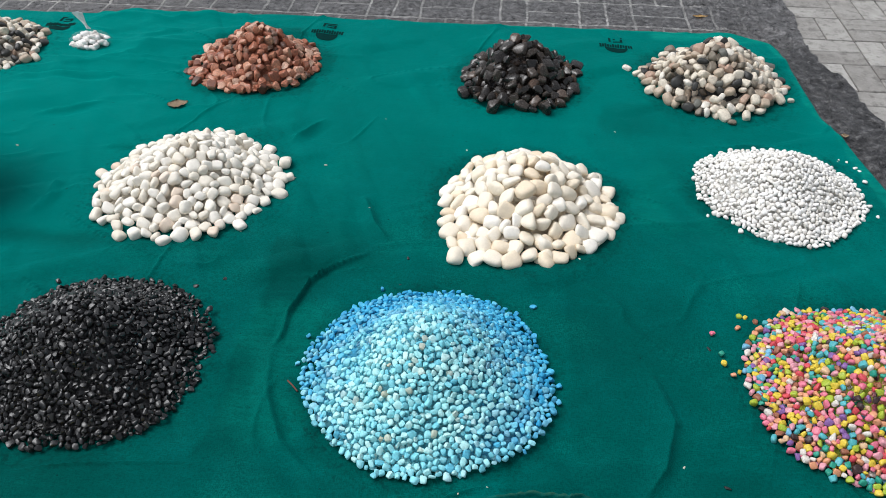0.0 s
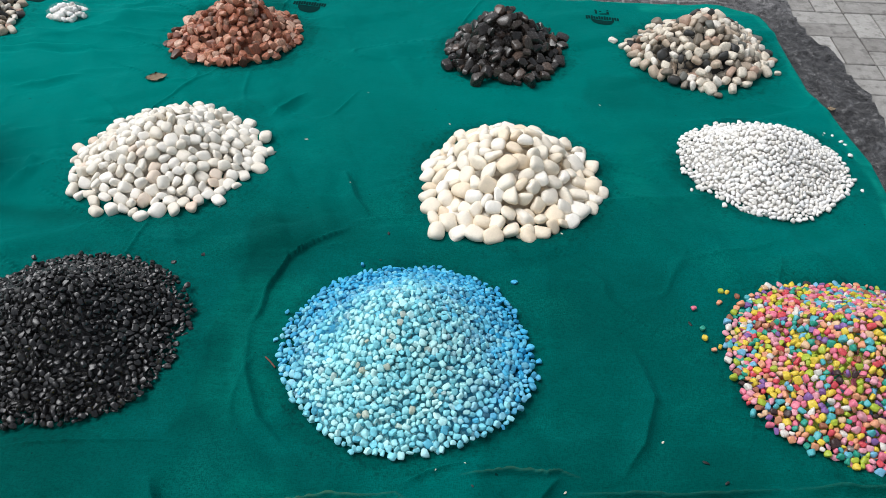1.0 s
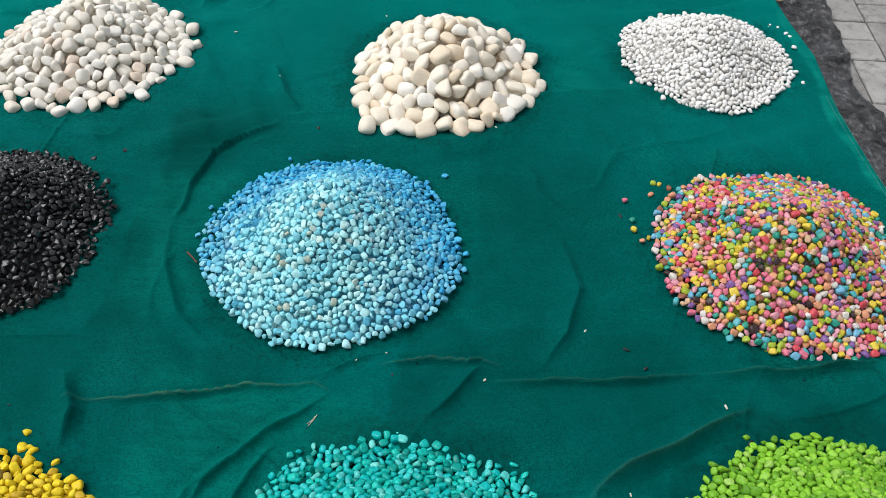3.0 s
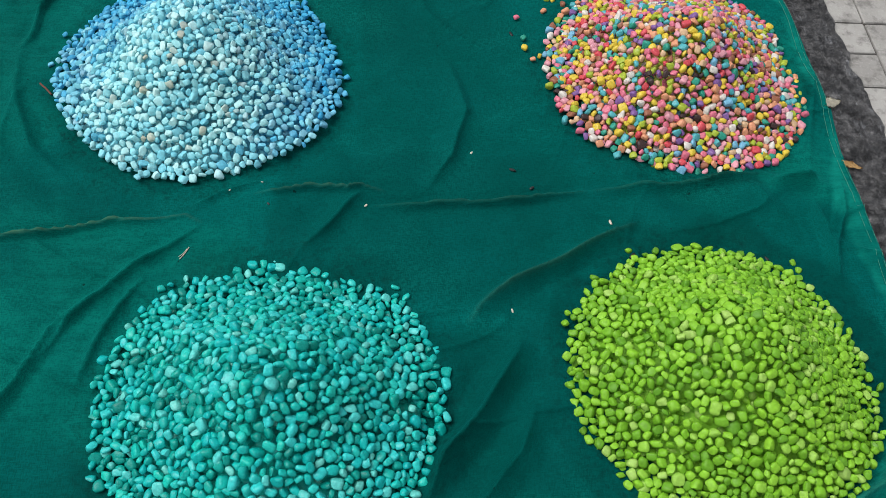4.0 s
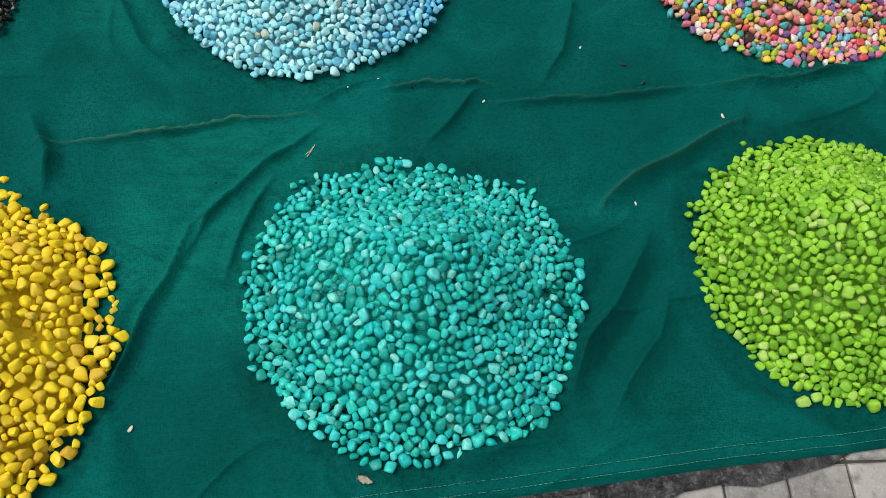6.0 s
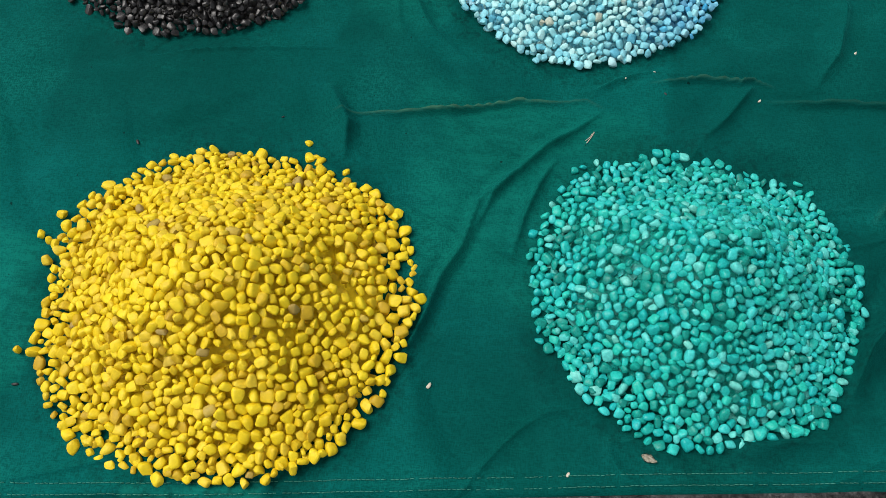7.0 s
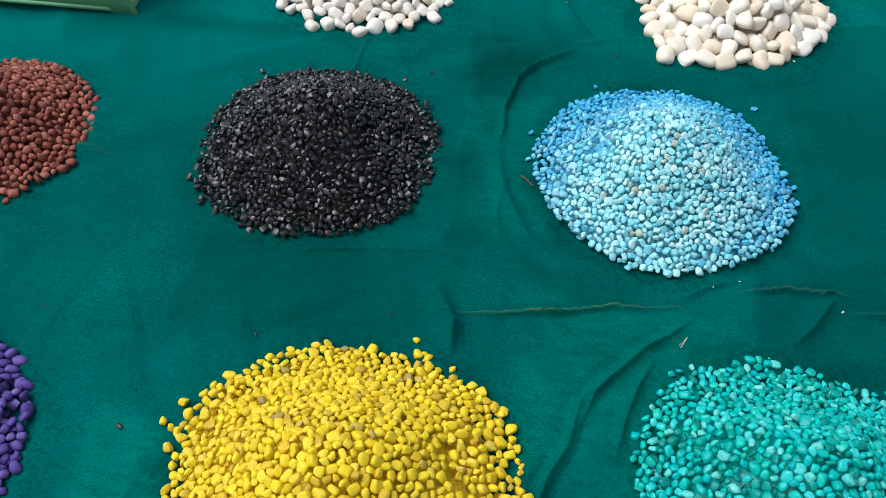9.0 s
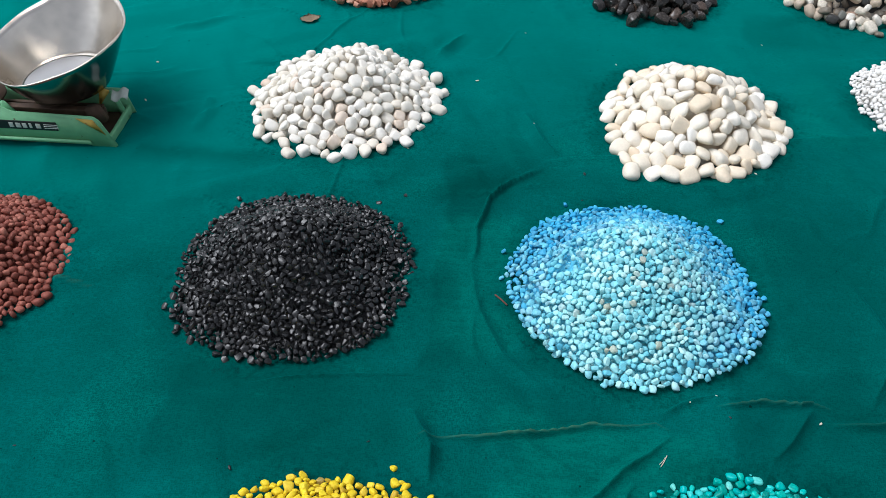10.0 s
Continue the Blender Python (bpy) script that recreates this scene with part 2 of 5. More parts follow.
def sheet_material():
    m = Nodes("black_plastic_sheet")
    p = m.pos()
    n = m.noise(p, 11, 5, 0.65)
    crumple = m.noise(p, 34, 7, 0.72)
    # thin scuffed creases, pale and broken
    ridge = m.math("ABSOLUTE", m.math("SUBTRACT", m.noise(p, 21, 8, 0.78), 0.5))
    line = m.span(ridge, 0.0, 0.022, 1, 0)
    col = m.mix(m.span(n, 0.35, 0.68), (0.015, 0.015, 0.016), (0.050, 0.050, 0.053))
    col = m.mix(m.span(crumple, 0.46, 0.64, 0, 0.75), col, (0.16, 0.157, 0.157))
    col = m.mix(m.math("MULTIPLY", line, m.span(n, 0.40, 0.60, 0, 0.75)), col, (0.32, 0.31, 0.30))
    col = m.mix(m.span(crumple, 0.60, 0.70, 0, 0.7), col, (0.26, 0.255, 0.25))
    # scratches that run along the sheet
    for turn, size, at in ((0.0, 60, 0.575), (0.3, 38, 0.58), (1.2, 44, 0.60), (-0.5, 50, 0.595)):
        along = m.n.new("ShaderNodeMapping")
        m.put(along, "Vector", p)
        along.inputs["Rotation"].default_value = (0, 0, turn)
        along.inputs["Scale"].default_value = (1.0, 0.12, 1.0)
        scratch = m.noise(along.outputs[0], size, 6, 0.75)
        col = m.mix(m.math("MULTIPLY", m.span(scratch, at, at + 0.03), m.math("MULTIPLY", m.span(n, 0.46, 0.62, 0.0, 0.55), m.math("MULTIPLY", m.span(m.split(p)[1], 2.0, 3.0, 1.0, 0.3), m.span(m.split(p)[1], 0.35, 0.65, 0.18, 1.0)))), col, (0.34, 0.35, 0.37))
    film = m.math("MULTIPLY", m.attr("film"), m.span(crumple, 0.40, 0.60, 0.10, 1.0))
    col = m.mix(film, col, (0.21, 0.205, 0.205))
    col = m.mix(m.math("MULTIPLY", m.attr("dust"), m.span(n, 0.2, 0.6, 0.5, 1)), col, (0.46, 0.45, 0.43))
    # the joints of the paving press through, edged with dust
    s = m.split(p)
    wob = m.math("MULTIPLY", m.math("SUBTRACT", m.noise(p, 8, 4), 0.5), 0.10)
    gx = m.math("ADD", m.math("DIVIDE", m.math("SUBTRACT", s[0], 0.682), 0.2567), wob)
    gy = m.math("ADD", m.math("DIVIDE", m.math("SUBTRACT", s[1], 3.80), 0.2567), wob)
    odd = m.math("FRACT", m.math("MULTIPLY", m.math("ADD", m.math("FLOOR", gx), m.math("FLOOR", gy)), 0.5))
    turned = m.math("GREATER_THAN", odd, 0.25)

    def near_line(g):
        return m.math("ABSOLUTE", m.math("SUBTRACT", m.math("FRACT", m.math("ADD", g, 0.5)), 0.5))

    middle = m.math("ADD", m.math("MULTIPLY", turned, near_line(m.math("ADD", gx, 0.5))), m.math("MULTIPLY", m.math("SUBTRACT", 1.0, turned), near_line(m.math("ADD", gy, 0.5))))
    dist = m.math("MINIMUM", m.math("MINIMUM", near_line(gx), near_line(gy)), middle)
    shows = m.math("MULTIPLY", m.attr("film"), m.span(s[0], 1.05, 1.30, 1, 0))
    pale = m.math("MULTIPLY", m.span(dist, 0.012, 0.032, 1, 0), m.span(n, 0.3, 0.6, 0.35, 1.0))
    dark = m.math("MULTIPLY", m.span(dist, 0.030, 0.060, 1, 0), 0.55)
    col = m.mix(m.math("MULTIPLY", dark, shows), col, (0.05, 0.05, 0.052))
    col = m.mix(m.math("MULTIPLY", pale, shows), col, (0.50, 0.49, 0.47))
    m.set(Base_Color=col, Roughness=m.span(crumple, 0.3, 0.7, 0.22, 0.5), Specular_IOR_Level=0.45)
    m.bump(m.math("ADD", m.math("ADD", crumple, m.math("MULTIPLY", line, 0.35)), m.math("MULTIPLY", m.noise(p, 130, 3), 0.5)), 0.9, 0.014)
    return m.mat


def paver_material(name, dark, pale):
    m = Nodes(name)
    p, r = m.pos(), m.piece_random()
    n, f = m.noise(p, 9, 5, 0.65), m.noise(p, 160, 4, 0.6)
    col = m.mix(m.math("ADD", m.math("MULTIPLY", r, 0.6), m.math("MULTIPLY", m.span(n, 0.3, 0.7), 0.4)), dark, pale)
    col = m.mix(m.span(m.noise(p, 26, 5, 0.7), 0.50, 0.68, 0, 0.6), col, tuple(c * 0.5 for c in dark))
    col = m.mix(m.span(f, 0.55, 0.75, 0, 0.35), col, tuple(min(1, c * 1.35) for c in pale))
    m.set(Base_Color=col, Roughness=0.85, Specular_IOR_Level=0.3)
    m.bump(m.math("ADD", f, n), 0.5, 0.003)
    return m.mat


def plain_material(name, colour, rough=0.6, metal=0.0, vary=0.25, scale=40, relief=0.15, wear=None, wear_at=0.62, spec=0.5):
    m = Nodes(name)
    p = m.pos()
    n = m.noise(p, scale, 4, 0.6)
    col = m.mix(m.span(n, 0.3, 0.7), tuple(c * (1 - vary) for c in colour), colour)
    if wear:
        w = m.span(m.noise(p, 34, 5, 0.7), wear_at, wear_at + 0.04)
        col = m.mix(w, col, wear)
    m.set(Base_Color=col, Roughness=m.span(n, 0.3, 0.7, rough * 0.8, rough), Metallic=metal, Specular_IOR_Level=spec)
    m.bump(m.noise(p, 300, 3), relief, 0.001)
    return m.mat


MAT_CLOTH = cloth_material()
MAT_SHEET = sheet_material()
MAT_PAVER = paver_material("grey_concrete_paver", (0.15, 0.14, 0.13), (0.43, 0.42, 0.395))
MAT_PAVER_RED = paver_material("red_concrete_paver", (0.28, 0.10, 0.075), (0.40, 0.165, 0.125))
MAT_JOINT = plain_material("joint_soil", (0.065, 0.058, 0.050), 0.95, scale=60, relief=0.6)
MAT_THREAD = plain_material("pale_thread", (0.10, 0.36, 0.27), 0.8, spec=0.05)
MAT_INK = plain_material("dark_ink", (0.001, 0.030, 0.028), 0.8, scale=120, spec=0.03)
MAT_LEAF = plain_material("dry_leaf", (0.46, 0.35, 0.23), 0.8, scale=90)
MAT_ORANGE_LEAF = plain_material("orange_leaf", (0.66, 0.42, 0.17), 0.7, scale=90)
MAT_SCRAP = plain_material("pale_scrap", (0.66, 0.62, 0.50), 0.8, scale=90)
MAT_CARD = plain_material("brown_card", (0.17, 0.135, 0.09), 0.85, scale=160)
MAT_TWIG = plain_material("twig", (0.15, 0.055, 0.035), 0.8)
MAT_GREEN_PAINT = plain_material("worn_green_paint", (0.21, 0.52, 0.27), 0.45, vary=0.15, wear=(0.10, 0.055, 0.03), wear_at=0.66)
MAT_YELLOW_PAINT = plain_material("worn_yellow_paint", (0.55, 0.36, 0.06), 0.5, wear=(0.16, 0.07, 0.03), wear_at=0.58)
MAT_STEEL = plain_material("brushed_steel", (0.90, 0.83, 0.73), 0.26, 1.0, vary=0.25, scale=9, relief=0.0)
# outside of the pan: darker and greener, the mirrored cloth put into its colour
MAT_TINTED_STEEL = plain_material("cloth_tinted_steel", (0.40, 0.45, 0.43), 0.20, 1.0, vary=0.3, scale=14, relief=0.02)
MAT_PAN_FLOOR = plain_material("dull_steel", (0.58, 0.58, 0.60), 0.55, 0.6, vary=0.06, scale=20, relief=0.03)
MAT_RUST = plain_material("rusty_iron", (0.12, 0.07, 0.045), 0.75, 0.3, vary=0.5)
MAT_DARK = plain_material("dark_plate", (0.012, 0.014, 0.014), 0.5)
MAT_PALE_INK = plain_material("pale_lettering", (0.62, 0.66, 0.60), 0.6)
MAT_DIAL = plain_material("dial_card", (0.45, 0.46, 0.42), 0.5, wear=(0.05, 0.05, 0.05), wear_at=0.55)

# ---- plan of the heaps: x, y, radius, height, long axis of a stone ----
HEAPS = {
    "yellow": (-0.740, 0.591, 0.352, 0.203, 0.0226), "teal": (0.164, 0.693, 0.319, 0.185, 0.0214),
    "green": (1.040, 0.758, 0.307, 0.20, 0.0204), "multi": (1.098, 1.592, 0.328, 0.179, 0.0198),
    "blue": (-0.075, 1.535, 0.326, 0.197, 0.0192), "black": (-0.980, 1.524, 0.315, 0.199, 0.0190),
    "maroon": (-1.888, 1.478, 0.284, 0.17, 0.0232), "purple": (-1.678, 0.577, 0.284, 0.17, 0.0265),
    "white": (-0.976, 2.337, 0.328, 0.166, 0.045), "cream": (0.184, 2.314, 0.324, 0.178, 0.064),
    "chip": (1.044, 2.477, 0.278, 0.151, 0.0190), "river": (0.946, 3.246, 0.312, 0.186, 0.046),
    "polished": (0.138, 3.198, 0.269, 0.183, 0.054), "red": (-0.970, 3.230, 0.290, 0.182, 0.043),
    "grey_river": (-2.23, 3.25, 0.288, 0.145, 0.044),
}

# ---- ground and paving ----
def ground():
    bm = bmesh.new()
    bmesh.ops.create_grid(bm, x_segments=40, y_segments=40, size=60)
    for v in bm.verts:
        v.co.z = -0.0135
    ob = part("ground", bm, MAT_JOINT, None, smooth=False)
    tagged(ob, "dark soil bed under the street paving", "ground", kind="structure")


ground()

# ---- outline of the green cloth ----
CLOTH_NEAR = [(-3.2, 0.15), (-1.6, 0.175), (-1.254, 0.185), (-1.048, 0.192), (-0.844, 0.207), (-0.642, 0.227), (-0.44, 0.247), (-0.238, 0.268), (0.066, 0.299), (0.329, 0.323), (0.73, 0.363), (0.94, 0.377), (1.07, 0.389), (1.22, 0.403), (1.36, 0.42), (1.5, 0.44)]
CLOTH_FAR = [(-3.2, 3.65), (-2.37, 3.667), (-1.95, 3.677), (-1.54, 3.70), (-1.0, 3.741), (0.9, 3.743), (1.5, 3.74)]
CLOTH_RIGHT = [(0.40, 1.500), (0.81, 1.493), (1.0, 1.481), (1.12, 1.477), (1.35, 1.471), (1.5, 1.488), (1.68, 1.476), (1.82, 1.474), (1.95, 1.457), (2.09, 1.444), (2.23, 1.430), (2.38, 1.428), (2.55, 1.432), (2.69, 1.403), (2.88, 1.377), (3.02, 1.335), (3.25, 1.321), (3.5, 1.310), (3.6, 1.302), (3.66, 1.285), (3.70, 1.22), (3.725, 1.12), (3.745, 0.96)]
CLOTH_LEFT = -3.2

# ---- black plastic sheet ----
SHEET_RIGHT = [(0.30, 1.0), (0.36, 1.30), (0.44, 1.56), (1.1, 1.598), (1.2, 1.612), (1.39, 1.593), (1.54, 1.596), (1.82, 1.582), (1.98, 1.567), (2.16, 1.559), (2.30, 1.535), (2.39, 1.512), (2.6, 1.55), (2.94, 1.558), (3.11, 1.529), (3.27, 1.535), (3.37, 1.514), (3.52, 1.459), (3.68, 1.452), (3.99, 1.449), (4.19, 1.436), (5.2, 1.40)]
SHEET_NEAR = [(-3.4, 0.11), (-1.5, 0.128), (-1.236, 0.134), (-1.156, 0.138), (-0.93, 0.155), (-0.80, 0.150), (-0.6, 0.162), (-0.3, 0.195), (0.1, 0.235), (0.4, 0.262), (0.70, 0.315), (0.88, 0.352), (0.96, 0.380), (1.2, 0.47), (1.6, 0.50)]
PAVE = 0.2427


def groove(u, width):
    """How deep a joint between two pavers lies under a point."""
    d = np.abs(u - np.round(u))
    return np.exp(-(d / width) ** 2)


def black_sheet():
    nx, ny = 240, 340
    u, v = np.meshgrid(np.interp(np.linspace(0, 1, nx), (0, 0.52, 1), (0, 0.89, 1)), np.linspace(0, 1, ny), indexing="ij")
    x = -3.4 + u * 5.0
    near = curve_at(SHEET_NEAR, x)
    y = near + v * (5.2 - near)
    right = curve_at(SHEET_RIGHT, y)
    x = -3.4 + u * (right + 3.4)
    near = curve_at(SHEET_NEAR, x)
    y = near + v * (5.2 - near)
    # torn, wandering rim
    rag = smooth_noise(x, y, 6, 3) * 0.045 + smooth_noise(x, y, 22, 4) * 0.016
    x = x + rag * np.exp(-((1 - u) / 0.02) ** 2)
    y = y + rag * np.exp(-(v / 0.02) ** 2)
    # the film sags into the joints of the paving beyond the cloth
    cell = 0.2567
    gx, gy = (x - 0.682) / cell, (y - 3.80) / cell
    odd = (np.floor(gx) + np.floor(gy)) % 2
    wob = smooth_noise(x, y, 9, 8) * 0.05
    joint = np.maximum(groove(gx + wob, 0.03), groove(gy + wob, 0.035))
    joint = np.maximum(joint, np.where(odd > 0.5, groove(gx + 0.5 + wob, 0.028), groove(gy + 0.5 + wob, 0.03)) * 0.9)
    far = np.clip((y - 3.6) / 0.1, 0, 1) * np.clip((1.30 - x) / 0.25, 0.12, 1)
    z = 0.0015 + smooth_noise(x, y, 14, 5) * 0.004 + smooth_noise(x, y, 45, 6) * 0.003 - joint * far * 0.005
    z += 0.006 * np.exp(-((1 - u) / 0.006) ** 2) * (0.5 + smooth_noise(x, y, 12, 7))
    # pulled folds on the strip beside the cloth
    strip = np.clip((x - curve_at(CLOTH_RIGHT, y) - 0.012) / 0.03, 0, 1)
    for k, (turn, long, scale, high) in enumerate(((0.5, 0.35, 9.0, 0.012), (-0.9, 0.4, 11.0, 0.010), (1.4, 0.3, 16.0, 0.006))):
        c, s = math.cos(turn), math.sin(turn)
        q = smooth_noise((x * c + y * s) * long, -x * s + y * c, scale, 71 + k)
        z = z + strip * high * np.exp(-np.abs(q) / 0.05)
    bare = (y > 3.6) | (x > 1.2) | (y < 0.5)
    z = np.where(bare, np.maximum(z, -0.004), -0.003)
    verts = np.stack([x, y, z], -1).reshape(-1, 3)
    i = np.arange(nx * ny).reshape(nx, ny)
    a, b, c, d = i[:-1, :-1].ravel(), i[1:, :-1].ravel(), i[1:, 1:].ravel(), i[:-1, 1:].ravel()
    me = mesh_arrays("black_sheet", verts, np.concatenate([np.stack([a, b, c], 1), np.stack([a, c, d], 1)]))
    me.attributes.new("dust", "FLOAT", "POINT").data.foreach_set("value", (np.clip(joint * far, 0, 1) ** 2 * 0.15).ravel().astype(np.float32))
    film = np.clip((y - 3.55) / 0.15, 0, 1) * (0.75 + 0.5 * smooth_noise(x, y, 6, 9))
    me.attributes.new("film", "FLOAT", "POINT").data.foreach_set("value", np.clip(film, 0, 1).ravel().astype(np.float32))
    ob = part("black_sheet", me, MAT_SHEET, None)
    tagged(ob, "dusty crumpled black plastic sheet under the green cloth", "plastic sheet")


black_sheet()

# ---- green cloth ----

# folds: points along the crest, height, width, crest paled by wear and painted highlight
FOLDS = [
    ([(-0.30, 2.03), (-0.40, 1.96), (-0.465, 1.88), (-0.494, 1.75), (-0.50, 1.60)], 0.010, 0.008, 0.0),
    ([(-0.50, 1.60), (-0.48, 1.45), (-0.41, 1.30), (-0.30, 1.20)], 0.006, 0.020, 0.0),
    ([(-0.60, 1.05), (-0.443, 1.060), (-0.366, 1.072), (-0.276, 1.091), (-0.197, 1.111), (-0.088, 1.113), (-0.052, 1.123), (-0.016, 1.101)], 0.007, 0.006, 0.6),
    ([(-0.016, 1.100), (-0.076, 1.037), (-0.135, 0.992), (-0.198, 0.926), (-0.243, 0.874), (-0.28, 0.78)], 0.006, 0.010, 0.0),
    ([(-0.11, 0.975), (-0.145, 0.91), (-0.175, 0.83), (-0.20, 0.74)], 0.006, 0.010, 0.0),
    ([(0.09, 1.175), (0.2, 1.201), (0.285, 1.197), (0.316, 1.211), (0.37, 1.199)], 0.007, 0.006, 0.35),
    ([(0.321, 1.197), (0.247, 1.101), (0.20, 1.046)], 0.007, 0.018, 0.0),
    ([(0.34, 1.156), (0.428, 1.163), (0.541, 1.176), (0.697, 1.191), (0.83, 1.209)], 0.009, 0.008, 0.15),
    ([(-0.046, 1.142), (0.016, 1.183), (0.10, 1.218)], 0.005, 0.008, 0.0),
    ([(0.83, 1.209), (0.95, 1.226), (1.03, 1.231), (1.166, 1.257), (1.235, 1.266)], 0.008, 0.010, 0.12),
    ([(1.25, 1.242), (1.31, 1.250), (1.375, 1.262)], 0.014, 0.016, 0.0),
    ([(1.43, 1.25), (1.40, 1.15), (1.36, 1.05)], 0.008, 0.008, 0.0),
    ([(0.54, 0.87), (0.57, 0.909), (0.635, 0.969), (0.724, 1.017), (0.831, 1.074), (0.93, 1.13)], 0.014, 0.018, 0.15),
    ([(0.44, 0.50), (0.483, 0.599), (0.553, 0.686), (0.60, 0.75), (0.65, 0.84)], 0.015, 0.024, 0.0),
    ([(0.50, 0.43), (0.55, 0.52), (0.62, 0.60), (0.66, 0.70)], 0.008, 0.020, 0.0),
    ([(-0.46, 0.44), (-0.40, 0.50), (-0.363, 0.589), (-0.305, 0.744), (-0.275, 0.853), (-0.20, 0.93)], 0.008, 0.010, 0.0),
    ([(-0.37, 2.32), (-0.345, 2.25), (-0.31, 2.17), (-0.25, 2.09)], 0.010, 0.018, 0.0),
    ([(-0.30, 2.06), (-0.20, 2.085), (-0.08, 2.09), (0.02, 2.085)], 0.006, 0.012, 0.0),
    ([(-1.42, 2.545), (-1.33, 2.55), (-1.23, 2.558)], 0.006, 0.008, 0.0),
    ([(-1.90, 1.45), (-1.78, 1.456), (-1.60, 1.452), (-1.5, 1.43)], 0.007, 0.010, 0.3),
    ([(1.03, 0.410), (1.12, 0.455), (1.22, 0.505), (1.303, 0.549), (1.359, 0.613), (1.39, 0.65), (1.425, 0.72), (1.44, 0.82)], 0.014, 0.017, 0.12),
    ([(1.348, 0.478), (1.39, 0.55), (1.424, 0.614), (1.445, 0.683)], 0.009, 0.011, 0.1),
    ([(1.35, 1.20), (1.36, 1.08), (1.355, 0.98)], 0.008, 0.012, 0.0),
    ([(-1.95, 3.02), (-1.75, 3.05), (-1.6, 3.06), (-1.45, 3.04)], 0.007, 0.014, 0.0),
    ([(-1.75, 2.75), (-1.62, 2.79), (-1.50, 2.86)], 0.007, 0.014, 0.0),
    ([(-0.70, 2.62), (-0.64, 2.72), (-0.60, 2.80)], 0.008, 0.018, 0.0),
    ([(-1.45, 2.36), (-1.42, 2.22), (-1.44, 2.10)], 0.007, 0.014, 0.0),
    ([(-0.62, 1.13), (-0.56, 1.02), (-0.56, 0.93)], 0.011, 0.030, 0.0),
    ([(0.52, 1.62), (0.56, 1.45), (0.52, 1.30), (0.46, 1.20)], 0.007, 0.030, 0.0),
    ([(0.10, 0.44), (0.25, 0.40), (0.42, 0.42)], 0.008, 0.025, 0.0),
]


def fold_field(x, y):
    """Height of all folds at points of the plan, and how far wear and a painted highlight pale the crest."""
    z, worn_lit = np.zeros_like(x), np.zeros_like(x)
    for pts, high, wide, pale in FOLDS:
        high, wide = high * 2.6, min(wide, 0.010 + 0.45 * wide)
        p = np.array(pts, float)
        lo, hi = p.min(0) - 0.14, p.max(0) + 0.14
        mask = (x > lo[0]) & (x < hi[0]) & (y > lo[1]) & (y < hi[1])
        if not mask.any():
            continue
        px, py = x[mask], y[mask]
        px, py = px + smooth_noise(px, py, 12, 21) * 0.010, py + smooth_noise(px, py, 12, 22) * 0.010
        seg = np.hypot(*np.diff(p, axis=0).T)
        start = np.concatenate([[0], np.cumsum(seg)])
        best, along, side = np.full(px.shape, 9.0), np.zeros(px.shape), np.zeros(px.shape)
        for k in range(len(seg)):
            d = (p[k + 1] - p[k]) / seg[k]
            t = np.clip((px - p[k, 0]) * d[0] + (py - p[k, 1]) * d[1], 0, seg[k])
            ox, oy = px - p[k, 0] - t * d[0], py - p[k, 1] - t * d[1]
            dist = np.hypot(ox, oy)
            near = dist < best
            best = np.where(near, dist, best)
            along = np.where(near, start[k] + t, along)
            side = np.where(near, np.sign(ox * -d[1] + oy * d[0]), side)
        total = start[-1]
        taper = np.clip(np.minimum(along, total - along) / (0.3 * total), 0, 1) ** 0.7
        w = wide * np.where(side > 0, 0.6, 1.5)
        z[mask] += high * taper * (0.45 * np.exp(-(best / (w * 1.2)) ** 2) + 0.55 * np.exp(-np.abs(best / (w * 0.36)) ** 1.3)) - 0.25 * high * taper * np.exp(-((best - 2.2 * wide) / (1.3 * wide)) ** 2)
        worn_lit[mask] = np.maximum(worn_lit[mask], pale * taper * np.exp(-(best / (wide * 0.35)) ** 2))
    return z, worn_lit


